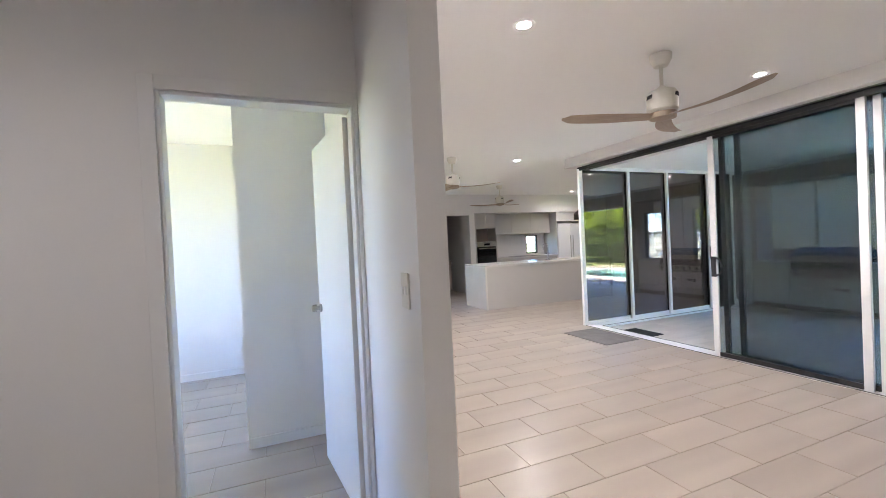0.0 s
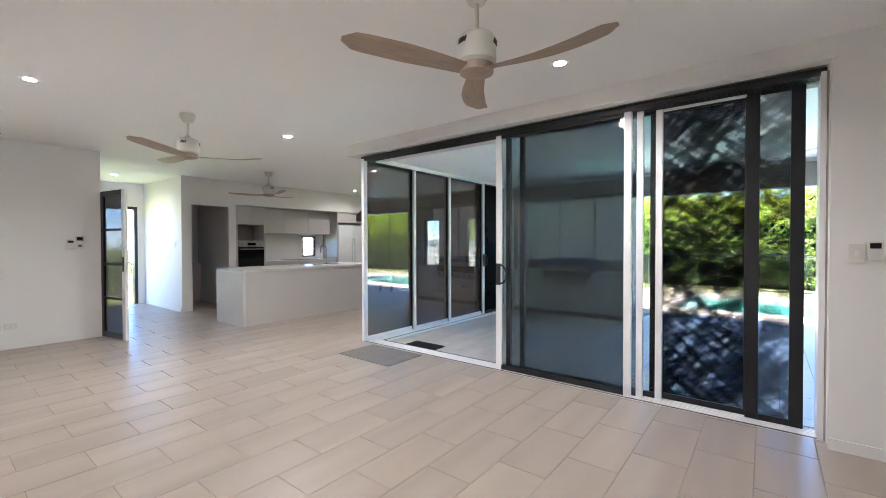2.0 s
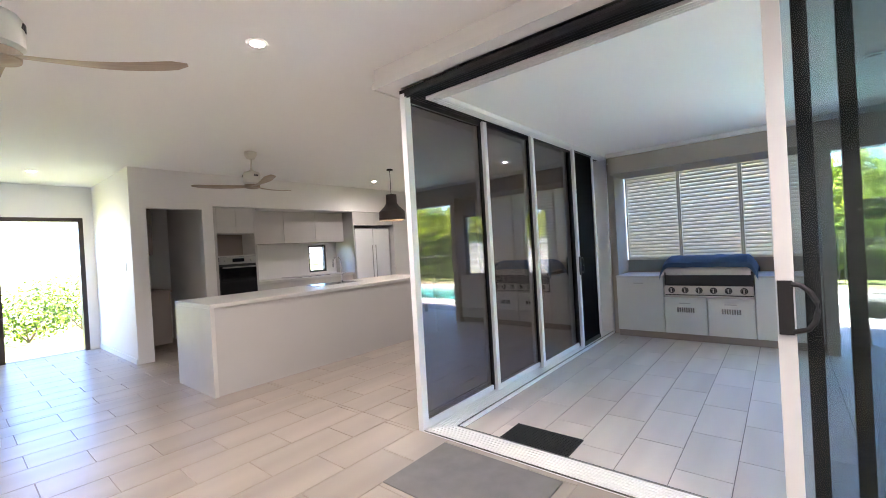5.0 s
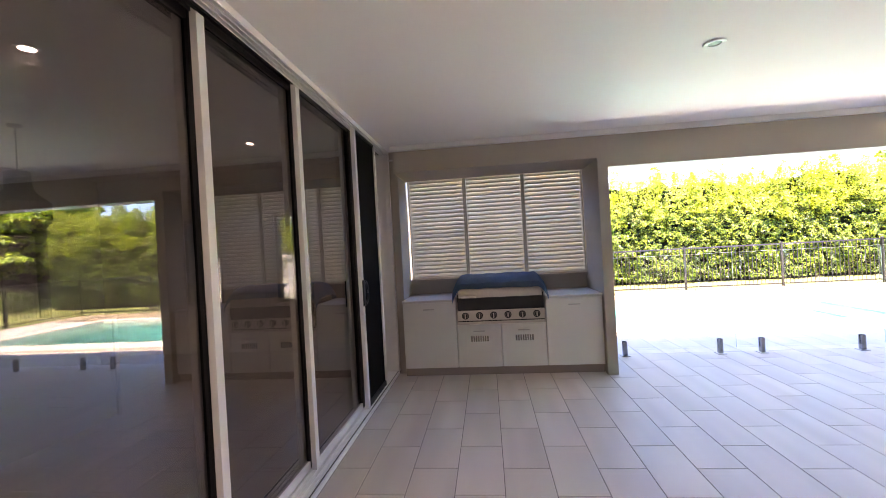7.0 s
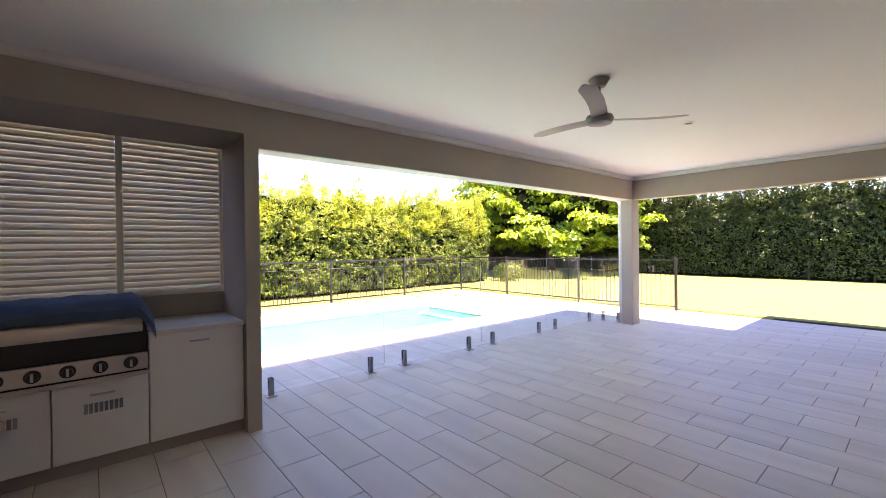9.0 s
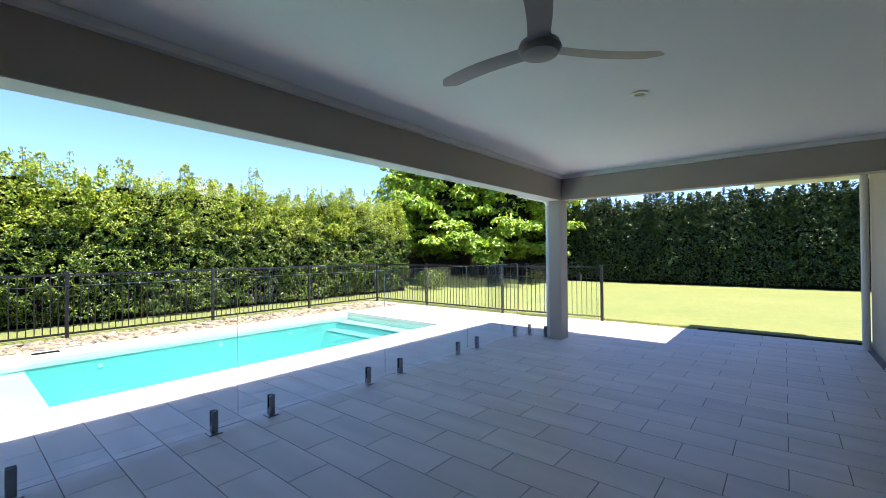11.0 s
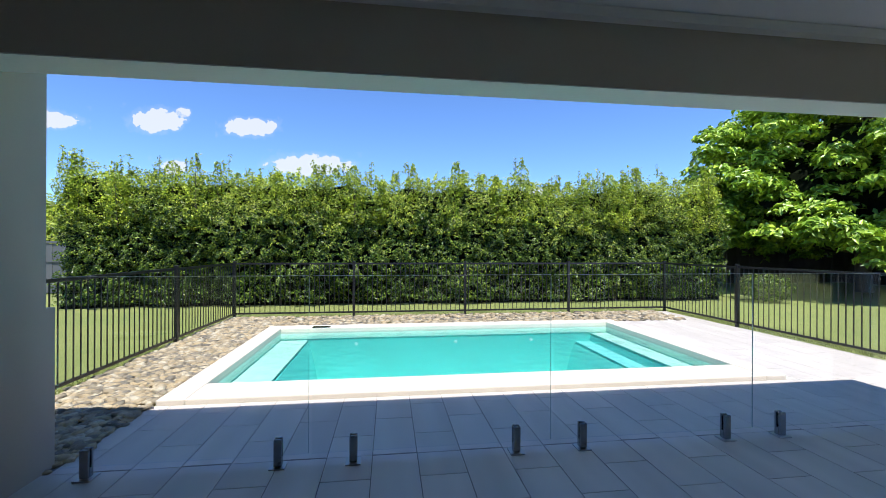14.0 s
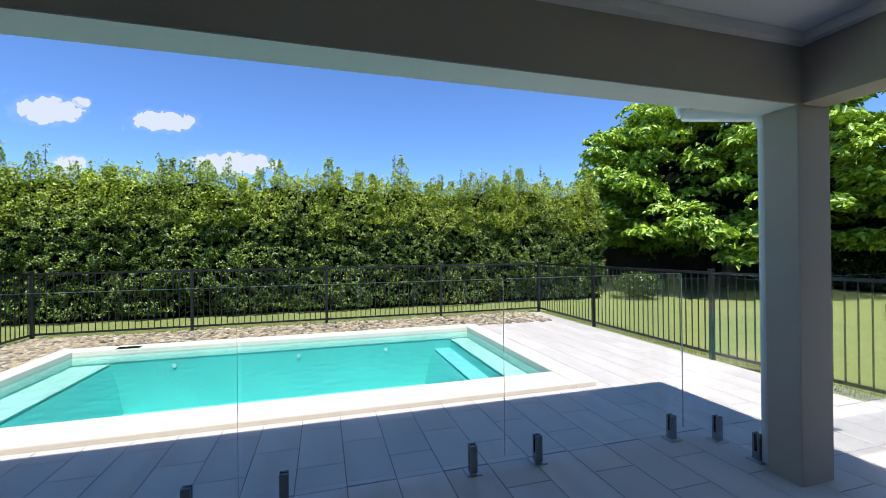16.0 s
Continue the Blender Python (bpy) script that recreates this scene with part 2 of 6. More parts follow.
def lathe(bm, profile, at=(0, 0, 0), seg=28):
    """Turns (radius, z) pairs round the z axis."""
    rings = []
    for r, z in profile:
        rings.append([bm.verts.new((at[0] + r * math.cos(k * math.tau / seg), at[1] + r * math.sin(k * math.tau / seg), at[2] + z)) for k in range(seg)])
    for lo, hi in zip(rings, rings[1:]):
        for k in range(seg):
            bm.faces.new((lo[k], lo[(k + 1) % seg], hi[(k + 1) % seg], hi[k]))
    for ring in (rings[0], rings[-1]):
        if (ring[0].co - ring[seg // 2].co).length > 1e-4:
            bm.faces.new(ring)
    bmesh.ops.recalc_face_normals(bm, faces=bm.faces)


def sweep(bm, points, r, seg=10):
    """One bent bar of radius r through the points."""
    pts, rings = [Vector(p) for p in points], []
    for k, p in enumerate(pts):
        way = (pts[min(k + 1, len(pts) - 1)] - pts[max(k - 1, 0)]).normalized()
        m = way.to_track_quat("Z", "Y").to_matrix()
        rings.append([bm.verts.new(p + m @ Vector((r * math.cos(q * math.tau / seg), r * math.sin(q * math.tau / seg), 0))) for q in range(seg)])
    for a, b in zip(rings, rings[1:]):
        for q in range(seg):
            bm.faces.new((a[q], a[(q + 1) % seg], b[(q + 1) % seg], b[q]))
    bm.faces.new(rings[0])
    bm.faces.new(rings[-1])
    bmesh.ops.recalc_face_normals(bm, faces=bm.faces)


def finish(name, bm, mat, smooth=False):
    me = bpy.data.meshes.new(name)
    bm.to_mesh(me)
    bm.free()
    me.materials.append(mat)
    if smooth:
        me.polygons.foreach_set("use_smooth", [True] * len(me.polygons))
        me.set_sharp_from_angle(angle=radians(40))
    return new(name, me)


def part(name, bm, mat, parent, label="", smooth=False):
    ob = finish(name, bm, mat, smooth)
    ob.parent = parent
    return tagged(ob, label)


def thing(name, label, category, at=(0, 0, 0), group="", turn=0.0, kind=""):
    ob = new(name)
    ob.empty_display_size = 0.1
    ob.matrix_basis = PLACE @ pose(*at, 0, 0, turn)
    return tagged(ob, label, category, group, kind)


def boxes(name, mat, *spans, bevel=0.0):
    bm = bmesh.new()
    for s in spans:
        box(bm, *s, bevel=bevel)
    ob = finish(name, bm, mat)
    ob.matrix_basis = PLACE.copy()
    return ob


def structure(name, mat, label, *spans, bevel=0.0):
    return tagged(boxes(name, mat, *spans, bevel=bevel), label, name.split("_")[0], kind="structure")


def box_part(name, mat, parent, *spans, bevel=0.0, label=""):
    bm = bmesh.new()
    for s in spans:
        box(bm, *s, bevel=bevel)
    return part(name, bm, mat, parent, label)


# ---- structure: living room, corridor, kitchen, hall ----
W, INHEAD = CEIL, 2.47
structure("wall_east", M_WALL, "white painted plaster wall beside the sliding doors", (4.44, -0.9, 0, 4.56, 0.235, W), (4.44, 0.235, INHEAD + 0.012, 4.56, 4.82, W))
structure("wall_kitchen_header", M_WALL, "white plaster bulkhead above the corner sliding doors", (4.44, 4.82, INHEAD + 0.012, 9.5, 4.96, W))
structure("wall_south", M_WALL, "white painted plaster wall behind the console", (-3.2, -1.02, 0, 4.44, -0.9, W))
structure("wall_nib", M_WALL, "white plaster nib wall with a light switch", (0.52, 0.865, 0, 0.62, 7.1, W), (0.52, 7.1, 2.07, 0.62, 7.9, W))
structure("wall_bedroom", M_WALL, "white plaster wall with a door opening", (-3.2, 1.66, 0, -0.30, 1.76, W), (0.50, 1.66, 0, 0.52, 1.76, W), (-0.30, 1.66, 2.07, 0.50, 1.76, W))
structure("wall_bedroom_back", M_WALL, "white plaster wall inside the bedroom", (-3.2, 4.96, 0, 0.52, 5.06, W))
structure("wall_robe", M_WALL, "grey-white plaster wall of the built-in robe", (-0.11, 2.9, 0, 0.52, 3.0, W), (-0.11, 3.0, 0, -0.01, 4.96, W))
# out of view; the opening is added to let daylight into the bedroom
structure("wall_bedroom_west", M_WALL, "white plaster wall with an unseen opening added to light the bedroom", (-3.3, 1.66, 0, -3.2, 2.95, W), (-3.3, 4.6, 0, -3.2, 5.06, W), (-3.3, 2.95, 0, -3.2, 4.6, 0.8), (-3.3, 2.95, 2.2, -3.2, 4.6, W))
structure("wall_corridor_west", M_WALL, "plain white wall closing the corridor", (-3.3, -1.02, 0, -3.2, 1.66, W))
structure("wall_north", M_WALL, "white plaster wall with a keypad and power points", (-1.0, 7.98, 0, 2.49, 8.10, W))
structure("wall_side_room", M_WALL, "plain white walls of the side room", (-1.1, 5.06, 0, -1.0, 8.10, W))
structure("wall_hall_west", M_WALL, "white plaster wall of the entry hall", (2.37, 8.10, 0, 2.49, 11.4, W))
structure("wall_hall_east", M_WALL, "white plaster wall of the entry hall", (4.0, 9.46, 0, 4.12, 11.4, W))
structure("wall_entry", M_WALL, "white plaster wall round the front door", (2.37, 11.4, 0, 2.87, 11.55, W), (3.87, 11.4, 0, 4.12, 11.55, W), (2.87, 11.4, 2.12, 3.87, 11.55, W))
structure("wall_kitchen", M_WALL, "white plaster wall and bulkhead round the kitchen joinery", (4.0, 9.34, 0, 4.17, 9.46, W), (4.89, 9.34, 0, 5.03, 9.46, W), (4.17, 9.34, 2.08, 4.89, 9.46, W), (5.03, 9.34, 2.135, 8.75, 9.46, W), (8.75, 9.34, 0, 9.5, 9.46, W))
structure("wall_kitchen_back", M_WALL, "grey-white splashback wall with a small window", (5.03, 10.0, 0, 7.03, 10.1, W), (7.43, 10.0, 0, 8.85, 10.1, W), (7.03, 10.0, 0, 7.43, 10.1, 0.97), (7.03, 10.0, 1.5, 7.43, 10.1, W), (8.75, 9.46, 0, 8.85, 10.0, W), (5.03, 9.46, 2.135, 8.75, 10.0, 2.2))
structure("wall_pantry", M_WALL, "white pantry walls in shade", (4.12, 11.0, 0, 5.03, 11.1, W), (4.93, 9.46, 0, 5.03, 11.0, W))
structure("wall_dining", M_WALL, "white plaster wall with two louvre windows", (9.5, 4.62, 0, 9.62, 6.05, W), (9.5, 6.59, 0, 9.62, 7.41, W), (9.5, 7.98, 0, 9.62, 9.46, W), (9.5, 6.05, 0, 9.62, 6.59, 0.70), (9.5, 7.41, 0, 9.62, 7.98, 0.70), (9.5, 6.05, 1.95, 9.62, 6.59, W), (9.5, 7.41, 1.95, 9.62, 7.98, W))
structure("wall_dining_end", M_WALL, "white plaster wall beside the sliding doors", (8.40, 4.66, 0, 9.5, 4.815, W))
structure("ceiling", M_CEIL, "flat white plasterboard ceiling", (-3.3, -1.02, CEIL, 4.57, 11.55, CEIL + 0.1), (4.57, 4.62, CEIL, 9.62, 11.55, CEIL + 0.1))

# skirtings
SK = 0.075
structure("baseboard_east", M_TRIM, "white skirting board", (4.426, -0.9, 0, 4.438, 0.235, SK))
structure("baseboard_north", M_TRIM, "white skirting board", (0.66, 7.966, 0, 2.49, 7.978, SK))
structure("baseboard_south", M_TRIM, "white skirting board", (0.0, -0.898, 0, 4.42, -0.886, SK))
structure("baseboard_nib", M_TRIM, "white skirting board", (0.622, 0.88, 0, 0.634, 7.05, SK), (0.506, 0.87, 0, 0.518, 1.60, SK))
structure("baseboard_bedroom", M_TRIM, "white skirting board", (-3.2, 4.946, 0, -0.22, 4.958, SK), (-0.10, 2.886, 0, 0.5, 2.898, SK))
structure("baseboard_hall", M_TRIM, "white skirting board", (3.986, 9.36, 0, 3.998, 11.38, SK))

# ---- structure: patio ----
PLACE = GARDEN
structure("wall_patio_house", M_PWALL, "taupe rendered house wall beside the patio", (4.563, -1.2, PATIO, 4.72, -0.13, PCEIL), (4.563, -6.5, PATIO, 4.72, -5.05, PCEIL), (4.563, -5.05, 2.2, 4.72, -1.2, PCEIL))
for name, span in (("wall_barbecue_pier", (8.487, 2.125, PATIO, 9.32, 2.235, PCEIL)), ("wall_barbecue_back", (9.24, 2.235, PATIO, 9.32, 4.52, 1.035)), ("wall_barbecue_lintel", (9.24, 2.235, 2.445, 9.32, 4.52, PCEIL)),
                   ("wall_barbecue_return", (8.71, 4.50, PATIO, 9.24, 4.595, PCEIL)), ("wall_barbecue_bulkhead", (8.487, 2.235, 2.345, 9.17, 4.50, PCEIL))):
    structure(name, M_PWALL, "taupe rendered wall of the outdoor kitchen niche", span)
structure("beam_pool", M_PWALL, "taupe rendered beam over the pool opening", (8.487, -4.34, BEAM, 8.70, 2.125, PCEIL))
structure("beam_lawn", M_PWALL, "taupe rendered beam over the lawn opening", (4.72, -4.555, BEAM + 0.002, 8.70, -4.34, PCEIL))
# beam underside in a paler paint, standing for light off the sunlit paving
structure("beam_soffit", M_EAVE, "pale sheet under the pool beam, paint lightened for bounced light", (8.49, -4.3, BEAM - 0.006, 8.70, 2.115, BEAM))
structure("ceiling_patio", M_CEIL, "flat white patio ceiling", (4.563, -4.34, PCEIL + 0.004, 4.81, -0.13, PCEIL + 0.08), (4.81, -4.34, PCEIL + 0.004, 8.75, 4.597, PCEIL + 0.08))
structure("cornice_patio", M_TRIM, "white cornice strip round the patio ceiling", (8.43, -4.34, PCEIL - 0.055, 8.487, 4.52, PCEIL), (4.72, -4.34, PCEIL - 0.055, 8.43, -4.285, PCEIL), (4.72, -4.285, PCEIL - 0.05, 4.77, -0.13, PCEIL))
structure("eave", M_EAVE, "pale eave lining outside the beams", (8.70, -5.0, 2.53, 9.2, 4.6, 2.55), (4.3, -5.0, 2.53, 8.70, -4.555, 2.55), (4.4, -7.3, 2.53, 6.0, -5.0, 2.55))
structure("gutter", M_WHITE, "white fascia gutter along the eave", (9.2, -5.08, 2.51, 9.29, 4.6, 2.63), (6.0, -5.08, 2.51, 9.2, -5.0, 2.63), (6.0, -7.3, 2.51, 6.08, -5.08, 2.63), bevel=0.012)
structure("roof", M_ROOF, "grey roof over the house and patio", (-4.2, -4.9, 2.97, 9.0, 12.4, 3.05), (-4.2, -7.2, 2.97, 5.9, -4.9, 3.05))
structure("wall_house_far", M_PWALL, "taupe rendered end wall of the house", (-4.1, -7.0, PATIO, 4.563, -6.9, 2.95), (-4.2, -7.0, PATIO, -4.1, 1.5, 2.95), (-4.2, 5.0, PATIO, -4.1, 12.0, 2.95), (9.322, 2.13, PATIO, 9.40, 4.6, 1.0))

# ---- floors: beds ----
PLACE = ROOM
structure("floor", M_GROUTIN, "grey grout bed under timber-look floor tiles", (-3.3, -1.02, -0.16, 4.567, 11.55, -0.0015), (4.567, 4.838, -0.16, 9.62, 11.55, -0.0015))
PLACE = GARDEN
patio_floor = structure("floor_patio", M_GROUT, "grey grout bed under the patio tiles", (4.563, -6.65, -0.2, 9.3, 4.838, PATIO - 0.0015))

# ---- garden ground: one sheet with the pool cut out of it ----
def grass_material():
    m = material("lawn_grass", (0.12, 0.17, 0.04), 0.9)
    v = coords(m)
    a, b, c = noise_tex(m, v, 0.5, 4), noise_tex(m, v, 9, 5), noise_tex(m, v, 90, 4)
    base = ramp(m, a, (0.3, (0.15, 0.20, 0.04)), (0.7, (0.26, 0.265, 0.07)))
    base = mix(m, base, ramp(m, b, (0.3, (0.12, 0.17, 0.035)), (0.7, (0.31, 0.31, 0.09))), 0.45)
    base = mix(m, base, ramp(m, c, (0.3, (0.08, 0.115, 0.022)), (0.7, (0.33, 0.35, 0.10))), 0.4)
    wire(m, base, bsdf(m).inputs["Base Color"])
    bump(m, c, 0.8, 0.02)
    return m


M_GRASS = grass_material()
GZ = PATIO - 0.012
PX0, PX1, PY0, PY1 = 10.42, 14.04, -4.32, 2.06     # coping, outside
QX0, QX1, QY0, QY1 = 10.87, 13.76, -4.08, 1.82     # water
bm = bmesh.new()
xs, ys = (-90, QX0, QX1, 160), (-120, QY0, QY1, 120)
grid = [[bm.verts.new((x, y, GZ)) for y in ys] for x in xs]
for i in range(3):
    for j in range(3):
        if (i, j) != (1, 1):
            bm.faces.new((grid[i][j], grid[i + 1][j], grid[i + 1][j + 1], grid[i][j + 1]))
for f in bm.faces:
    f.normal_update()
    if f.normal.z < 0:
        f.normal_flip()
tagged(finish("ground", bm, M_GRASS), "sunlit mown lawn, green going straw-yellow", "lawn", kind="structure")

# grass blades at the lawn's near edges
def blades(name, spans, count, label):
    rng = np.random.default_rng(5)
    area = np.array([(x1 - x0) * (y1 - y0) for x0, y0, x1, y1 in spans])
    pick = rng.choice(len(spans), count, p=area / area.sum())
    s = np.array(spans)[pick]
    base = np.stack([s[:, 0] + (s[:, 2] - s[:, 0]) * rng.random(count), s[:, 1] + (s[:, 3] - s[:, 1]) * rng.random(count), np.full(count, GZ)], 1)
    ang, lean, h = rng.random(count) * math.tau, rng.random(count) * 0.02, 0.018 + 0.022 * rng.random(count)
    side = np.stack([np.cos(ang), np.sin(ang), np.zeros(count)], 1) * 0.004
    tip = base + np.stack([-np.sin(ang) * lean, np.cos(ang) * lean, h], 1)
    co = np.stack([base - side, base + side, tip], 1).reshape(-1, 3)
    me = bpy.data.meshes.new(name)
    me.from_pydata(co.tolist(), [], np.arange(count * 3).reshape(-1, 3).tolist())
    me.materials.append(M_GRASS)
    return tagged(new(name, me), label, "grass", kind="stuff")


blades("grass", [(4.8, -6.95, 8.7, -6.71), (8.8, -6.72, 15.3, -6.42), (9.4, 3.18, 15.4, 3.32), (15.32, -6.5, 15.42, 3.2)], 14000, "short blades of mown grass beside the paving")

# ---- pool ----
def water_material():
    m = material("pool_water", (0.75, 0.95, 0.93), 0.02)
    t = m.node_tree
    t.nodes.remove(bsdf(m))
    v = coords(m)
    n = noise_tex(m, v, 5.0, 3, 0.5)
    bmp = node(m, "ShaderNodeBump", Strength=0.5, Distance=0.03)
    wire(m, n, bmp.inputs["Height"])
    clear = node(m, "ShaderNodeBsdfTransparent", Color=(0.80, 0.965, 0.955, 1))
    shine = node(m, "ShaderNodeBsdfGlossy", Roughness=0.03)
    wire(m, bmp.outputs[0], shine.inputs["Normal"])
    blend = t.nodes.new("ShaderNodeMixShader")
    wire(m, gloss_share(m, 1.33, bmp.outputs[0]), blend.inputs[0])
    wire(m, clear.outputs[0], blend.inputs[1])
    wire(m, shine.outputs[0], blend.inputs[2])
    wire(m, blend.outputs[0], t.nodes["Material Output"].inputs["Surface"])
    return m


M_WATER = water_material()
M_SHELL = mottled("turquoise_fibreglass", (0.20, 0.67, 0.62), 0.35, 0.06, 1.4, 26, 0.1)
# same fibreglass as the shell, its colour paled to paint shallow water
M_LEDGE = mottled("shallow_water_fibreglass", (0.64, 0.83, 0.72), 0.4, 0.06, 1.4, 30, 0.1)
M_LEDGEDEEP = mottled("mid_depth_fibreglass", (0.30, 0.72, 0.70), 0.4, 0.06, 1.4, 30, 0.1)
pool = thing("swimming_pool", "turquoise fibreglass pool with a cream coping", "pool", (12.4, -1.15, GZ))


def at_pool(*s):
    return (s[0] - 12.4, s[1] + 1.15, s[2] - GZ, s[3] - 12.4, s[4] + 1.15, s[5] - GZ)


B = -0.92
box_part("shell", M_SHELL, pool, at_pool(QX0 - 0.1, QY0 - 0.1, B - 0.1, QX1 + 0.1, QY1 + 0.1, B), at_pool(QX0 - 0.1, QY0 - 0.1, B, QX0, QY1 + 0.1, GZ - 0.02), at_pool(QX1, QY0 - 0.1, B, QX1 + 0.1, QY1 + 0.1, GZ - 0.02), at_pool(QX0, QY0 - 0.1, B, QX1, QY0, GZ - 0.02), at_pool(QX0, QY1, B, QX1, QY1 + 0.1, GZ - 0.02))
for name, edge, lip, foot, top in (("seat_ledge", QY1 - 0.004, QY1 - 0.45, QY1 - 0.62, -0.20), ("entry_step", QY0 + 0.004, QY0 + 0.32, QY0 + 0.40, -0.19), ("entry_step", QY0 + 0.33, QY0 + 0.62, QY0 + 0.80, -0.34)):
    bm = bmesh.new()
    ends = [[bm.verts.new((x - 12.4, y + 1.15, z - GZ)) for y, z in ((edge, B), (edge, top), (lip, top), ((lip + foot) / 2, (top * 2 + B) / 3), (foot, B))] for x in (QX0 + 0.004, QX1 - 0.004)]
    for k in range(5):
        bm.faces.new((ends[0][k], ends[0][(k + 1) % 5], ends[1][(k + 1) % 5], ends[1][k]))
    bm.faces.new(ends[0])
    bm.faces.new(ends[1][::-1])
    bmesh.ops.recalc_face_normals(bm, faces=bm.faces)
    bmesh.ops.bevel(bm, geom=[e for e in bm.edges if abs((e.verts[0].co - e.verts[1].co).x) > 1 and e.verts[0].co.z > B - GZ + 0.1], offset=0.03, segments=2, affect="EDGES")
    part(name, bm, M_SHELL, pool, "submerged ledge", smooth=True)
    lo, hi = sorted((edge, lip))
    box_part("ledge_top", M_LEDGE if top > -0.3 else M_LEDGEDEEP, pool, at_pool(QX0 + 0.005, lo, top + 0.001, QX1 - 0.005, hi, top + 0.014), label="submerged ledge top, colour paled for shallow water")
# strip at the waterline, its colour paled for shallow water over the shell
for name, span in (("waterline_band", (QX1 - 0.012, QY0 + 0.002, -0.16, QX1 - 0.002, QY1 - 0.002, GZ - 0.03)), ("waterline_band", (QX0 + 0.002, QY0 + 0.002, -0.16, QX0 + 0.012, QY1 - 0.002, GZ - 0.03)),
                   ("waterline_band", (QX0 + 0.012, QY0 + 0.001, -0.16, QX1 - 0.012, QY0 + 0.011, GZ - 0.03)), ("waterline_band", (QX0 + 0.012, QY1 - 0.011, -0.16, QX1 - 0.012, QY1 - 0.001, GZ - 0.03))):
    box_part(name, M_LEDGE, pool, at_pool(*span))
bm = bmesh.new()
vs = [bm.verts.new((x - 12.4, y + 1.15, -0.042 - GZ)) for x, y in ((QX0, QY0), (QX1, QY0), (QX1, QY1), (QX0, QY1))]
bm.faces.new(vs)
water = part("water", bm, M_WATER, pool, "clear rippled turquoise water")

# coping: mitred slabs with a bull-nosed edge
def coping_slab(name, a, b, inner, outer, axis):
    bm = bmesh.new()
    lo, hi = min(inner, outer), max(inner, outer)
    if axis == "x":
        box(bm, *at_pool(a, lo, GZ - 0.03, b, hi, 0.022), bevel=0.014)
    else:
        box(bm, *at_pool(lo, a, GZ - 0.03, hi, b, 0.022), bevel=0.014)
    return part(name, bm, M_COPING, pool)


coping_slab("coping_edge", PX0, PX1, QY1 - 0.006, PY1, "x")
coping_slab("coping_edge", PX0, PX1, QY0 + 0.006, PY0, "x")
coping_slab("coping_edge", QY0 + 0.0065, QY1 - 0.0065, QX0 + 0.006, PX0, "y")
coping_slab("coping_edge", QY0 + 0.0065, QY1 - 0.0065, QX1 - 0.006, PX1, "y")
# skimmer mouth and wall fittings
box_part("skimmer_lid", M_DARKST, pool, at_pool(13.76, 1.0, 0.0225, 13.9, 1.3, 0.027), bevel=0.002, label="grey skimmer lid")
for y in (0.55, -1.2, -2.6):
    bm = bmesh.new()
    tube(bm, (QX1 - 0.02 - 12.4, y + 1.15, -0.27 - GZ), (QX1 + 0.01 - 12.4, y + 1.15, -0.27 - GZ), 0.03, seg=16)
    part("return_jet", bm, M_WHITE, pool)

# pool deck bed
pool_deck = structure("paving_pool", M_GROUT, "grey grout bed under pale paving beside the pool", (9.3, -6.35, -0.14, PX0, 2.1, PATIO - 0.0015), (PX0, -6.35, -0.14, 15.2, PY0, PATIO - 0.0015), (PX1, PY0, -0.14, 14.55, 2.1, PATIO - 0.0015))

# ---- leaves ----
def leaf_material(name, stops, rough=0.42):
    m = material(name, stops[0][1], rough)
    isl = m.node_tree.nodes.new("ShaderNodeNewGeometry")
    big = noise_tex(m, coords(m), 0.9, 3)
    base = ramp(m, isl.outputs["Random Per Island"], *stops)
    base = mix(m, base, ramp(m, big, (0.35, (0.72, 0.76, 0.6)), (0.65, (1.12, 1.1, 1.0))), 1.0, "MULTIPLY")
    b = bsdf(m)
    wire(m, base, b.inputs["Base Color"])
    b.inputs["Specular IOR Level"].default_value = 0.45
    tr = node(m, "ShaderNodeBsdfTranslucent")
    wire(m, mix(m, base, (1.1, 1.2, 0.5), 1.0, "MULTIPLY"), tr.inputs["Color"])
    blend = m.node_tree.nodes.new("ShaderNodeMixShader")
    blend.inputs[0].default_value = 0.17
    wire(m, b.outputs[0], blend.inputs[1])
    wire(m, tr.outputs[0], blend.inputs[2])
    wire(m, blend.outputs[0], m.node_tree.nodes["Material Output"].inputs["Surface"])
    return m


M_LEAF = leaf_material("hedge_leaf", [(0.0, (0.020, 0.042, 0.008)), (0.5, (0.065, 0.12, 0.016)), (0.82, (0.15, 0.235, 0.025)), (1.0, (0.36, 0.44, 0.06))], 0.26)
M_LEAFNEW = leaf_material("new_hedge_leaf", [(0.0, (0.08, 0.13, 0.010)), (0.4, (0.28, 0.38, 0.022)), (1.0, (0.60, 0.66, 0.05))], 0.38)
# darker copy of the hedge leaf, painted for the far hedge's shaded face
M_LEAFSHADED = leaf_material("shaded_hedge_leaf", [(0.0, (0.012, 0.028, 0.008)), (0.6, (0.035, 0.068, 0.015)), (1.0, (0.12, 0.18, 0.035))], 0.36)
M_TREELEAF = leaf_material("tree_leaf", [(0.0, (0.09, 0.18, 0.02)), (0.5, (0.27, 0.42, 0.04)), (1.0, (0.52, 0.66, 0.08))], 0.36)
# near-black colour that paints the shade deep inside hedges and crown
M_CORE = mottled("painted_core_shade", (0.008, 0.011, 0.005), 0.95, 0.4, 3, 30, 0.6)
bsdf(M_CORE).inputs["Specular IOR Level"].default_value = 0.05
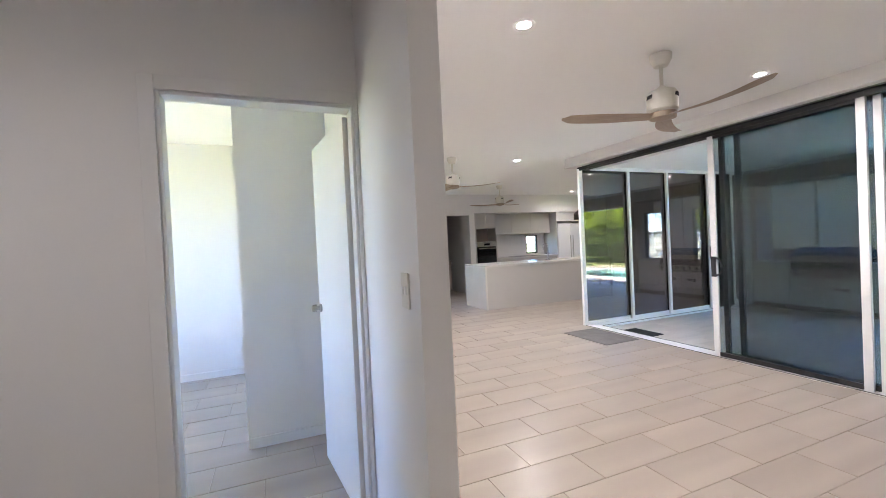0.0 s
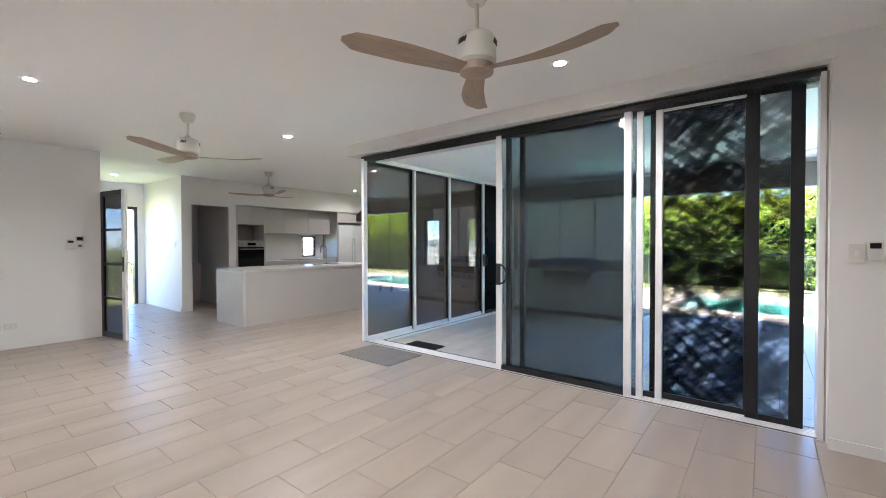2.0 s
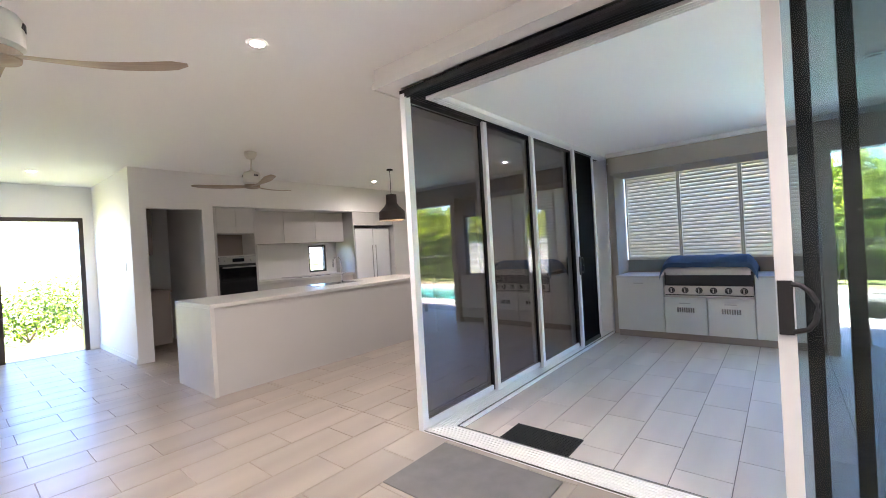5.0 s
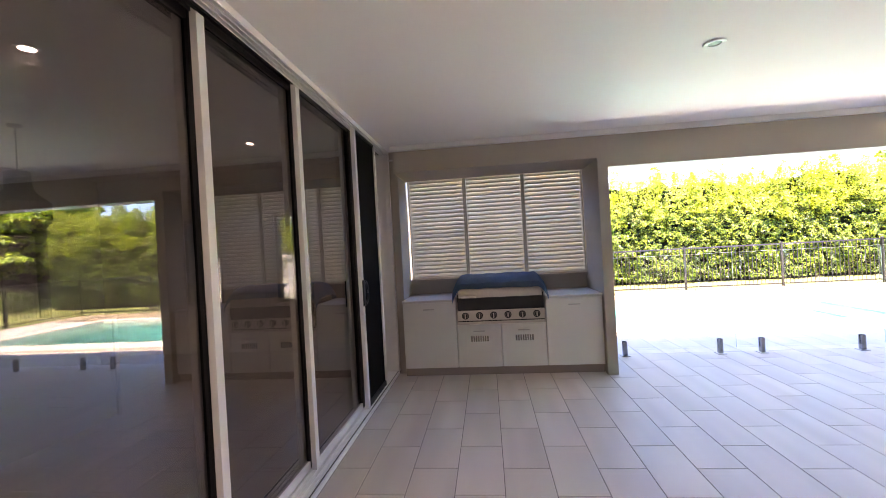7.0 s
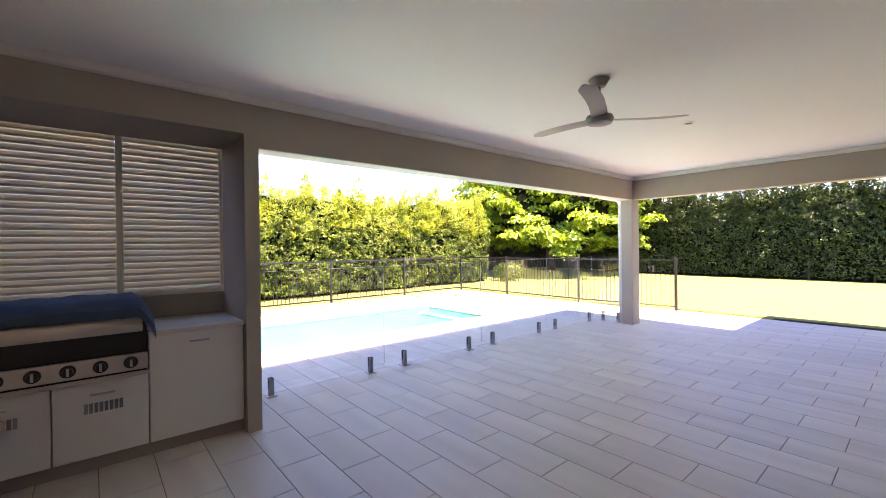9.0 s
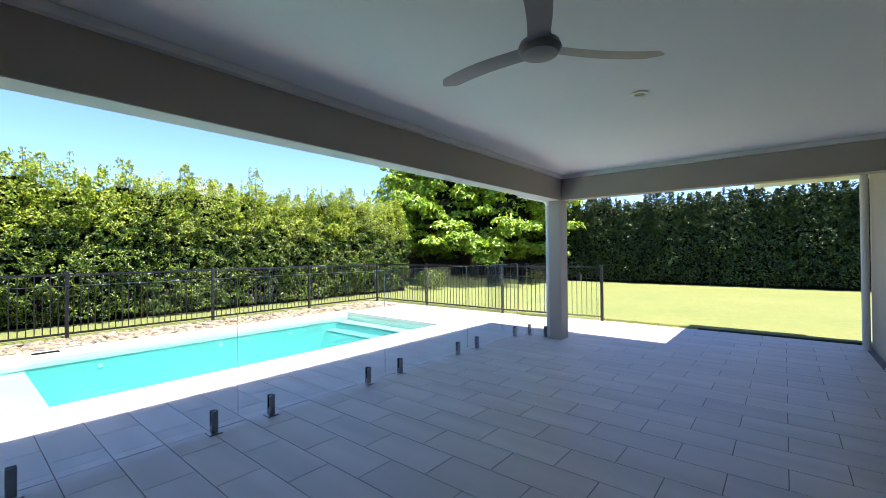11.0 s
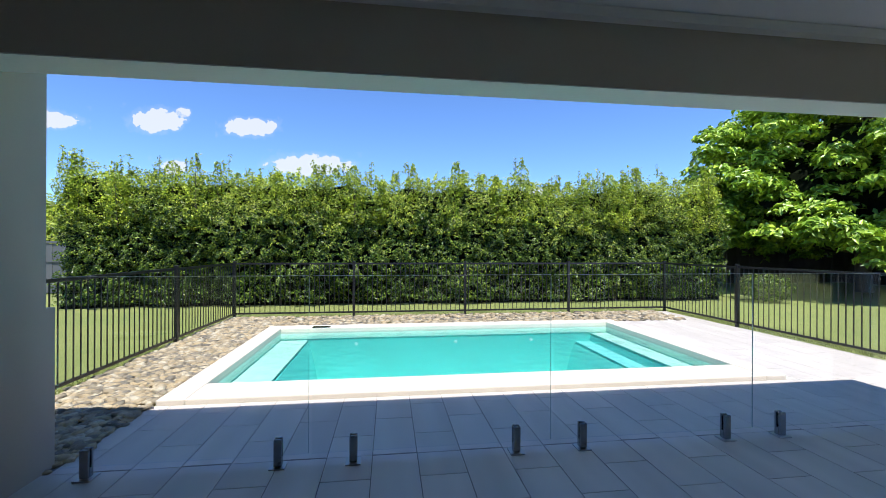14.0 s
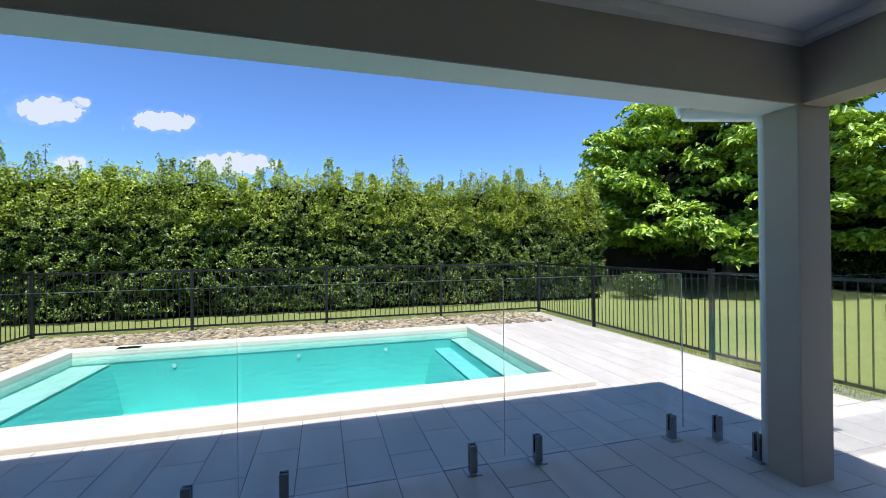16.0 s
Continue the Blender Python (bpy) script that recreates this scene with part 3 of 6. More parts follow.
M_BARK = mottled("grey_bark", (0.10, 0.075, 0.055), 0.9, 0.35, 4, 50, 0.6)


def leaf_mesh(name, centres, normals, size, mat, rng, slim=0.5, shift=(0, 0, 0)):
    """One small folded leaf (two triangles a side) for each centre."""
    n = len(centres)
    up = rng.normal(size=(n, 3))
    t = np.cross(normals, up)
    t /= np.linalg.norm(t, axis=1)[:, None] + 1e-9
    s = np.cross(normals, t)
    L = (size * (0.65 + 0.7 * rng.random(n)))[:, None]
    wd = L * slim
    c = centres - np.array(shift)
    fold = normals * L * 0.16
    base, tip = c - t * L * 0.5, c + t * L * 0.5 - fold
    left, right = c + s * wd * 0.5 + fold, c - s * wd * 0.5 + fold
    co = np.stack([base, right, tip, left], 1).reshape(-1, 3).astype(np.float32)
    idx = (np.arange(n)[:, None] * 4 + np.array([0, 1, 2, 0, 2, 3])).reshape(-1).astype(np.int32)
    me = bpy.data.meshes.new(name)
    me.vertices.add(len(co))
    me.vertices.foreach_set("co", co.reshape(-1))
    me.loops.add(len(idx))
    me.loops.foreach_set("vertex_index", idx)
    me.polygons.add(n * 2)
    me.polygons.foreach_set("loop_start", np.arange(0, n * 6, 3, dtype=np.int32))
    me.update(calc_edges=True)
    me.validate()
    me.materials.append(mat)
    return me


def wobble(u, v, seed, scale=1.0):
    return noise.noise(Vector((u * scale + seed * 13.7, v * scale - seed * 5.1, seed * 2.3)))


def hedge(name, length, height, depth, at, turn, seed, count, mat, label, spike=0.45, size=0.062):
    """A clipped row: local x runs along it, the front faces -y. Near-black core painted for the inner shade, stems and
    a skin of leaves.
    """
    rng = np.random.default_rng(seed)
    h = thing(name, label, "hedge", at, turn=turn)

    def top(u):
        crest = max(0.0, wobble(u, 0, seed, 2.6)) * spike + max(0.0, wobble(u, 3, seed, 6.5)) * spike * 0.7
        return height + 0.28 + 0.20 * wobble(u, 1, seed, 0.45) + crest

    def front(u, z):
        rib = max(0.0, (z - height * 0.55) / height) * 0.55 * wobble(u, z * 0.12, seed + 3, 2.4)
        return 0.20 * wobble(u, z, seed + 1, 0.9) + 0.15 * wobble(u, z * 1.2, seed + 2, 2.3) + 0.17 * wobble(u, z, seed + 4, 5.5) + rib

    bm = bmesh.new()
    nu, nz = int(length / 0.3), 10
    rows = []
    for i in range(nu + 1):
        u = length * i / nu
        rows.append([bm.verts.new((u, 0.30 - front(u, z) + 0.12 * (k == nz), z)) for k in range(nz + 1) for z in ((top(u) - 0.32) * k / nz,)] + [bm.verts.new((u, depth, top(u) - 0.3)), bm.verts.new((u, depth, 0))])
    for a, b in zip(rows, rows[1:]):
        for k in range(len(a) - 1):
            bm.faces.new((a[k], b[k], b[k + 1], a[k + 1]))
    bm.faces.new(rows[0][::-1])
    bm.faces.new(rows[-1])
    part("twiggy_core", bm, M_CORE, h, "near-black body painted for the shade between the leaves")
    u = rng.random(count) * length
    tops = np.array([top(a) for a in u])
    f = rng.random(count) ** 0.85
    z = 0.10 + (tops - 0.1) * f
    dep = np.abs(rng.normal(size=count)) * 0.10
    upper = np.clip((z - (height - 0.75)) / 0.75, 0, 1)
    y = np.array([-front(a, b) for a, b in zip(u, z)]) + dep - 0.04 + upper * rng.random(count) * depth * 0.55
    clump = np.array([wobble(a, b, seed + 7, 3.4) for a, b in zip(u, z)])
    fine = np.array([wobble(a, b, seed + 8, 10.0) for a, b in zip(u, z)])
    keep = 0.45 * clump + 0.75 * fine + 0.4 * rng.random(count) > 0.05
    u, y, z = u[keep], y[keep], z[keep]
    nrm = np.stack([rng.normal(size=len(u)) * 0.6, -0.75 + rng.normal(size=len(u)) * 0.5, 0.55 + rng.normal(size=len(u)) * 0.5], 1)
    nrm /= np.linalg.norm(nrm, axis=1)[:, None]
    pos = np.stack([u, y, z], 1)
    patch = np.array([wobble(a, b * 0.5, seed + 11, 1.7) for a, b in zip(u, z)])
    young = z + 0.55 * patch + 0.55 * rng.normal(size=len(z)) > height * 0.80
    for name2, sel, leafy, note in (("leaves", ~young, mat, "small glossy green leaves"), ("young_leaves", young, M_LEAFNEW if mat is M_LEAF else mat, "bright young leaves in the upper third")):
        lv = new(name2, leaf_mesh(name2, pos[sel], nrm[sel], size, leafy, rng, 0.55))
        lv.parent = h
        tagged(lv, note, kind="stuff")
    # bushy upright plumes along the crest, each ending in a few bare shoots
    plumes = int(length / 0.36)
    pts = []
    bm = bmesh.new()
    for k in range(plumes):
        a = length * (k + 0.2 + 0.6 * rng.random()) / plumes
        tip = top(a) + 0.02 + spike * (0.75 * rng.random() ** 1.6 - 0.1)
        foot = height * (0.60 + 0.12 * rng.random())
        yy, wide = -0.04 + rng.random() * depth * 0.4, 0.15 + 0.13 * rng.random()
        lean = rng.normal() * 0.06
        tube(bm, (a, yy, foot), (a + lean, yy, tip), 0.012, 0.003, seg=5)
        n = int(1150 * (0.7 + 0.6 * rng.random()))
        w = rng.random(n) ** 0.8
        r = wide * np.minimum(1.0, 0.25 + 2.6 * w) * np.sqrt(0.35 + 0.65 * rng.random(n)) * (1 + 0.25 * np.sin(w * 17 + k))
        th = rng.random(n) * math.tau
        pts.append(np.stack([a + lean * (1 - w) + r * np.cos(th), yy + r * np.sin(th), tip - w * (tip - foot)], 1))
        for q in range(2):
            b0, up = a + rng.normal() * wide * 0.7, 0.10 + 0.22 * rng.random()
            tube(bm, (b0, yy, tip - 0.25), (b0, yy, tip - 0.12 + up), 0.006, 0.002, seg=4)
            w = rng.random(34)
            pts.append(np.stack([b0 + rng.normal(size=34) * 0.03, yy + rng.normal(size=34) * 0.03, tip - 0.22 + w * (up + 0.10)], 1))
    tagged(part("shoot_stem_mass", bm, M_BARK, h), kind="stuff")
    pts = np.concatenate(pts)
    nrm = rng.normal(size=pts.shape) * 0.7 + np.array([0, -0.4, 0.6])
    nrm /= np.linalg.norm(nrm, axis=1)[:, None]
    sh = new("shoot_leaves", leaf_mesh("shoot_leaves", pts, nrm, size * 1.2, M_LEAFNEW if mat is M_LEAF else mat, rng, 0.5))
    sh.parent = h
    tagged(sh, "bright yellow-green new shoots along the top", kind="stuff")
    bm = bmesh.new()
    for k in range(int(length / 0.9)):
        a = 0.4 + k * 0.9
        tube(bm, (a, 0.32, 0), (a, 0.4, 1.2), 0.035, 0.02, seg=7)
    tagged(part("stems", bm, M_BARK, h), kind="stuff")
    return h


hedge("hedge", 17.1, 2.95, 1.3, (17.0, 7.6, GZ), -90, 3, 250000, M_LEAF, "tall sunlit lilly-pilly hedge behind the pool fence", size=0.05)
hedge("hedge", 20.0, 3.5, 1.3, (16.6, -18.0, GZ), 180, 9, 90000, M_LEAFSHADED, "tall hedge along the lawn's far side, leaves darkened for its shade", size=0.085)
hedge("hedge", 9.0, 2.6, 1.6, (22.5, 17.5, GZ), -90, 14, 9000, M_LEAF, "pale feathery shrubs beyond the neighbour's fence", spike=0.8, size=0.14)


def big_tree(name, at, seed, label):
    rng = np.random.default_rng(seed)
    t = thing(name, label, "tree", at)
    bm = bmesh.new()
    tube(bm, (0, 0, -0.05), (0.1, 0.05, 2.0), 0.24, 0.17, seg=14)
    tube(bm, (0.1, 0.05, 1.95), (0.0, 0.1, 5.2), 0.17, 0.06, seg=12)
    part("trunk", bm, M_BARK, t, smooth=True)
    tips = []
    for k in range(60):
        z = 1.25 + 5.3 * (k / 60) ** 0.95
        a = k * 2.4 + rng.normal() * 0.2
        reach = 4.7 * math.sqrt(max(0.03, 1 - ((z - 3.0) / 4.2) ** 2)) * (0.8 + 0.3 * rng.random())
        start = Vector((0.05, 0.08, max(1.3, z - 1.1)))
        end = Vector((reach * math.cos(a), reach * math.sin(a), z + 0.25))
        bm = bmesh.new()
        mid = (start + end) / 2 + Vector((0, 0, 0.35))
        tube(bm, start, mid, 0.055, 0.035, seg=7)
        tube(bm, mid, end, 0.035, 0.012, seg=6)
        part("limb", bm, M_BARK, t)
        for w in (0.55, 0.8, 0.94, 1.06):
            p = start.lerp(end, w) + Vector((0, 0, 0.3 * math.sin(w * 3)))
            for _ in range(4):
                tips.append(np.array(p) + rng.normal(size=3) * np.array([0.5, 0.5, 0.28]))
    tips = np.array(tips)
    # solid near-black body standing for the shade behind the crown's leaves
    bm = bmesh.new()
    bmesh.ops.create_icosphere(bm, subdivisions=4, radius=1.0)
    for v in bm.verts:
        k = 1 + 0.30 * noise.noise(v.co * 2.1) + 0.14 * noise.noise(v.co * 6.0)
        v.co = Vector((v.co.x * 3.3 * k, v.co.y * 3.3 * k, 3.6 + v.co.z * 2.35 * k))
    part("shaded_core", bm, M_CORE, t, "near-black body painted for the shade inside the crown")
    pts, nrm = [], []
    for c in tips:
        m = 85
        ang, rad = rng.random(m) * math.tau, (0.38 + 0.22 * rng.random()) * np.sqrt(rng.random(m))
        off = np.stack([rad * np.cos(ang), rad * np.sin(ang), 0.14 - rad * 0.55 + rng.normal(size=m) * 0.05], 1)
        pts.append(c + off)
        nn = np.stack([np.cos(ang) * 0.7, np.sin(ang) * 0.7, np.full(m, 0.8)], 1) + rng.normal(size=(m, 3)) * 0.3
        nrm.append(nn)
    pts, nrm = np.concatenate(pts), np.concatenate(nrm)
    nrm /= np.linalg.norm(nrm, axis=1)[:, None]
    cr = new("crown", leaf_mesh("crown", pts, nrm, 0.23, M_TREELEAF, rng, 0.46))
    cr.parent = t
    tagged(cr, "layered clumps of broad drooping leaves", kind="stuff")
    return t


big_tree("tree", (18.6, -16.2, GZ), 21, "large spreading tree with layered broad green leaves")

# low shrub by the fence's far corner
def shrub(name, at, radius, height, seed, label, mat, n=1400, leaf=0.09):
    rng = np.random.default_rng(seed)
    s = thing(name, label, "shrub", at)
    bm = bmesh.new()
    for k in range(7):
        a = k * 0.9
        tube(bm, (0, 0, 0), (radius * 0.6 * math.cos(a), radius * 0.6 * math.sin(a), height * 0.7), 0.014, 0.005, seg=5)
    part("stems", bm, M_BARK, s)
    d = rng.normal(size=(n, 3))
    d /= np.linalg.norm(d, axis=1)[:, None]
    r = (0.55 + 0.45 * rng.random(n))[:, None]
    p = d * r * np.array([radius, radius, height * 0.5]) + np.array([0, 0, height * 0.52])
    p = p[p[:, 2] > 0.03]
    nn = p - np.array([0, 0, height * 0.3]) + rng.normal(size=p.shape) * 0.2
    nn /= np.linalg.norm(nn, axis=1)[:, None]
    lf = new("leaves", leaf_mesh("leaves", p, nn, leaf, mat, rng, 0.45))
    lf.parent = s
    tagged(lf, kind="stuff")


shrub("shrub", (16.6, -10.3, GZ), 0.7, 0.8, 31, "low rounded green shrub on the lawn", M_LEAF)
for k, (x, y, r, hh) in enumerate(((3.3, 14.6, 0.9, 1.1), (4.3, 15.6, 1.2, 1.5), (2.2, 15.2, 0.8, 0.9), (7.3, 13.2, 0.8, 1.5))):
    shrub("shrub", (x, y, GZ), r, hh, 40 + k, "leafy green shrub in the front garden", M_LEAF)

for x, y, r, hh in ((22.6, 11.6, 1.4, 3.3), (23.0, 14.0, 1.7, 3.6), (22.4, 9.6, 1.3, 3.3)):
    shrub("shrub", (x, y, GZ), r, hh, int(y * 10), "tall feathery yellow-green shrub behind the steel fence", M_LEAFNEW, 9000, 0.10)

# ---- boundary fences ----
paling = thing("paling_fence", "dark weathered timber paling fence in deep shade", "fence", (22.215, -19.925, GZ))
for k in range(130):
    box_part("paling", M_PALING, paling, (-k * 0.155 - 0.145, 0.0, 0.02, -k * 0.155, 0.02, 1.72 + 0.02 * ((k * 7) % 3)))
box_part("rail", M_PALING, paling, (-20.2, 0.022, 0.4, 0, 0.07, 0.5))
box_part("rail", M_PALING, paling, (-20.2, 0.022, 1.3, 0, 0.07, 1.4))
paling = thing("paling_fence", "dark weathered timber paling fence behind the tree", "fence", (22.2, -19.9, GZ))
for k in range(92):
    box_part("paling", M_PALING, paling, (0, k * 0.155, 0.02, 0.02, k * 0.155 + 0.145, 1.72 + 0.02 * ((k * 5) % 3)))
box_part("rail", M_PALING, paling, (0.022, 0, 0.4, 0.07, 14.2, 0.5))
sheet = thing("sheet_fence", "grey steel sheet fence with posts and a capping rail", "fence", (20.5, 9.0, GZ))
for k in range(8):
    y = k * 1.6
    box_part("post", M_GREYFENCE, sheet, (-0.03, y - 0.03, 0, 0.03, y + 0.03, 1.62), bevel=0.004)
    bm = bmesh.new()
    for q in range(8):
        box(bm, -0.008 + 0.012 * (q % 2), y + 0.03 + q * 0.1925, 0.05, 0.002 + 0.012 * (q % 2), y + 0.03 + (q + 1) * 0.1925, 1.56)
    part("sheet", bm, M_GREYFENCE, sheet)
box_part("capping", M_GREYFENCE, sheet, (-0.035, -0.03, 1.57, 0.035, 12.8, 1.63), bevel=0.006)
box_part("mid_rail", M_GREYFENCE, sheet, (-0.04, -0.03, 1.0, -0.02, 12.8, 1.05))
white_fence = thing("front_fence", "pale rendered boundary fence outside the windows", "fence", (13.0, 6.0, GZ))
box_part("panel", M_EAVE, white_fence, (0, 0, 0, 0.1, 6.5, 1.45), bevel=0.01)
box_part("capping", M_EAVE, white_fence, (-0.03, -0.03, 1.45, 0.13, 6.53, 1.52), bevel=0.01)

# ---- sliding doors ----
def door_panel(name, axis, a, b, track, z0, z1, pane_mat, stiles, label, handle=None, group="sliding glass panels", width=0.055):
    """A framed panel between a and b along axis ('x' or 'y'), standing on the track's line."""
    p = thing(name, label, "sliding door", ((a + b) / 2, track, z0) if axis == "x" else (track, (a + b) / 2, z0), group=group)
    half, h, d = (b - a) / 2, z1 - z0, 0.018

    def span(u0, u1, w0, w1, t0, t1):
        return (u0, t0, w0, u1, t1, w1) if axis == "x" else (t0, u0, w0, t1, u1, w1)

    for u0, u1, mat in ((-half, -half + width, stiles[0]), (half - width, half, stiles[1])):
        box_part("stile", mat, p, span(u0, u1, 0, h, -d, d), bevel=0.003)
    for w0, w1 in ((0, 0.05), (h - 0.05, h)):
        box_part("rail", M_WHITE if w0 == 0 and pane_mat is M_DARKGLASS else M_BLACK, p, span(-half + width, half - width, w0, w1, -d + 0.002, d - 0.002), bevel=0.002)
    pane = box_part("pane", pane_mat, p, span(-half + width, half - width, 0.05, h - 0.05, -0.003, 0.003))
    if handle:
        side, hz = handle
        u = (-half + width / 2) if side < 0 else (half - width / 2)
        box_part("handle_plate", M_BLACK, p, span(u - 0.027, u + 0.027, hz - 0.12, hz + 0.12, -d - 0.014, -d), bevel=0.003, label="black pull handle")
        bm = bmesh.new()
        bend = ((0.0, 0.105), (0.03, 0.10), (0.062, 0.07), (0.08, 0.03), (0.082, -0.01), (0.074, -0.055), (0.05, -0.09), (0.0, -0.105))
        line = [(u - side * (0.022 + o), -d - 0.012, hz + w) for o, w in bend]
        sweep(bm, line if axis == "x" else [(b, a, c) for a, b, c in line], 0.011)
        part("handle_grip", bm, M_BLACK, p, smooth=True)
    return p


Z0, Z1 = 0.012, HEAD - 0.01
door_panel("sliding_panel", "y", 1.177, 2.60, 4.613, Z0, Z1, M_TINT, (M_WHITE, M_WHITE), "white-framed tinted glass panel pushed into the open stack", handle=(1, 1.065), width=0.066)
door_panel("sliding_panel", "y", 1.09, 2.50, 4.661, Z0, Z1, M_TINT, (M_WHITE, M_BLACK), "tinted glass panel with a black edge in the stack")
door_panel("sliding_panel", "y", 0.94, 2.355, 4.709, Z0, Z1, M_TINT, (M_WHITE, M_BLACK), "tinted glass panel with a black edge in the stack")
door_panel("screen_panel", "y", 0.252, 1.05, 4.757, Z0, Z1, M_MESH, (M_BLACK, M_BLACK), "black security mesh panel, retracted beside the wall", width=0.095)
door_panel("screen_panel", "y", -0.022, 0.335, 4.709, Z0, Z1, M_MESHEND, (M_BLACK, M_BLACK), "black-framed end panel beside the wall", width=0.085)
door_panel("sliding_panel", "x", 4.587, 5.655, 4.812, Z0, Z1, M_DARKGLASS, (M_WHITE, M_BLACK), "dark screened glass panel in a white frame, shut")
door_panel("sliding_panel", "x", 5.60, 6.56, 4.764, Z0, Z1, M_DARKGLASS, (M_WHITE, M_BLACK), "dark screened glass panel in a white frame, shut")
door_panel("sliding_panel", "x", 6.49, 7.60, 4.716, Z0, Z1, M_DARKGLASS, (M_WHITE, M_BLACK), "dark screened glass panel in a white frame, shut")
door_panel("screen_door", "x", 7.52, 8.25, 4.655, Z0, Z1, M_MESHFINE, (M_WHITE, M_WHITE), "white-framed black mesh screen door, shut", handle=(-1, 1.07))
door_panel("sliding_panel", "x", 7.53, 8.69, 4.812, Z0, Z1, M_DARKGLASS, (M_BLACK, M_WHITE), "dark screened glass panel in a white frame, shut")

frame_d = thing("sliding_door_frame", "corner frame of grooved black and white aluminium door tracks", "door frame", (4.567, 4.838, 0))


def ridge(name, mat, z0, z1, off, w):
    """One groove lip that follows both door runs and turns the inner corner."""
    bm = bmesh.new()
    box(bm, off, -4.965, z0, off + w, -off - w, z1)
    box(bm, off, -off - w, z0, 4.15, -off, z1)
    part(name, bm, mat, frame_d)


box_part("head_plate", M_BLACK, frame_d, (0.0, -4.965, HEAD, 0.10, -0.10, HEAD + 0.025), (0.0, -0.10, HEAD, 4.15, 0.0, HEAD + 0.025))
box_part("head_plate", M_WHITE, frame_d, (0.10, -4.965, HEAD, 0.24, -0.24, HEAD + 0.025), (0.10, -0.24, HEAD, 4.15, -0.10, HEAD + 0.025))
for k in range(9):
    ridge("track_lip", M_BLACK if k < 5 else M_WHITE, HEAD - (0.03 if k < 5 else 0.042), HEAD, 0.002 + k * 0.0285, 0.007)
box_part("sill", M_WHITE, frame_d, (0.0, -4.965, -0.028, 0.235, -0.235, 0.002), (0.0, -0.235, -0.028, 4.15, 0.0, 0.002))
for k in range(8):
    ridge("sill_lip", M_WHITE if k not in (0, 7) else M_DARKST, 0.002, 0.010, 0.006 + k * 0.030, 0.006)
box_part("jamb", M_WHITE, frame_d, (0.0, -4.965, 0.0, 0.22, -4.93, HEAD), bevel=0.004)
box_part("jamb", M_WHITE, frame_d, (4.135, -0.235, 0.0, 4.18, 0.0, HEAD), (4.12, -0.235, 0.0, 4.135, -0.18, HEAD), bevel=0.003)
box_part("corner_post", M_WHITE, frame_d, (0.0, -0.05, 0.0, 0.018, 0.0, HEAD), bevel=0.004)
PLACE = ROOM
structure("trim_door_head", M_TRIM, "white shadow-line trim above the sliding doors", (4.428, 0.20, INHEAD + 0.005, 4.438, 4.97, INHEAD + 0.055), (4.44, 4.962, INHEAD + 0.005, 8.75, 4.972, INHEAD + 0.055))
PLACE = GARDEN

# further slider on the house wall past the living room
for k in range(4):
    y0 = -5.0 + k * 0.94
    door_panel("bedroom_sliding_panel", "y", y0, y0 + 0.98, 4.66 + 0.03 * (k % 2), 0.0, 2.16, M_DARKGLASS, (M_WHITE, M_WHITE), "white-framed dark glass door panel of another room, shut", group="bedroom sliders")
fr = thing("bedroom_door_frame", "white aluminium frame of another room's sliding doors", "door frame", (4.66, -3.1, 0))
box_part("jamb", M_WHITE, fr, (-0.06, -1.95, PATIO, 0.075, -1.90, 2.2))
box_part("jamb", M_WHITE, fr, (-0.06, 1.85, PATIO, 0.075, 1.90, 2.2))
box_part("sill", M_WHITE, fr, (-0.06, -1.90, PATIO, 0.13, 1.85, 0.0))
box_part("head", M_WHITE, fr, (-0.06, -1.90, 2.165, 0.075, 1.85, 2.2))
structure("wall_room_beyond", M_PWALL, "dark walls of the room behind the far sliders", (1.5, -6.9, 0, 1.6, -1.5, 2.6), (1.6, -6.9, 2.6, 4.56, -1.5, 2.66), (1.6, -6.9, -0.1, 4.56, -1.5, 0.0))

# ---- downlights ----
def downlight(x, y, z, lit=True, watts=9.5):
    d = thing("downlight", "lit round white recessed downlight" if lit else "unlit round white recessed downlight", "ceiling light", (x, y, z), group="living downlights" if lit else "patio downlights")
    bm = bmesh.new()
    lathe(bm, [(0.040, -0.001), (0.040, -0.007), (0.060, -0.006), (0.064, -0.001)])
    part("trim_ring", bm, M_WHITE, d, smooth=True)
    bm = bmesh.new()
    bmesh.ops.create_circle(bm, cap_ends=True, segments=24, radius=0.040, matrix=Matrix.Translation((0, 0, -0.003)))
    part("lens", bm, M_LAMP if lit else M_BLACK, d)
    if lit:
        data = bpy.data.lights.new("downlight_lamp", "SPOT")
        data.energy, data.color, data.spot_size, data.spot_blend, data.shadow_soft_size = watts, (1.0, 0.96, 0.91), radians(165), 1.0, 0.05
        lamp = new("downlight_lamp", data)
        lamp.parent = d
        lamp.location = (0, 0, -0.05)


PLACE = ROOM
# the last one, in the corridor, is unseen: added to brighten its walls
for x, y in ((1.5, 1.67), (3.76, 1.74), (1.44, 5.14), (3.675, 5.14), (3.19, 10.25), (5.98, 6.12), (7.6, 8.6), (8.2, 6.12), (-0.9, 0.35)):
    downlight(x, y, CEIL, watts=2.2 if x < 0 else 3.2 if y > 10 or x > 5 else 9.0)
PLACE = GARDEN
for x, y in ((6.57, 2.0), (6.55, -1.41)):
    downlight(x, y, PCEIL, lit=False)


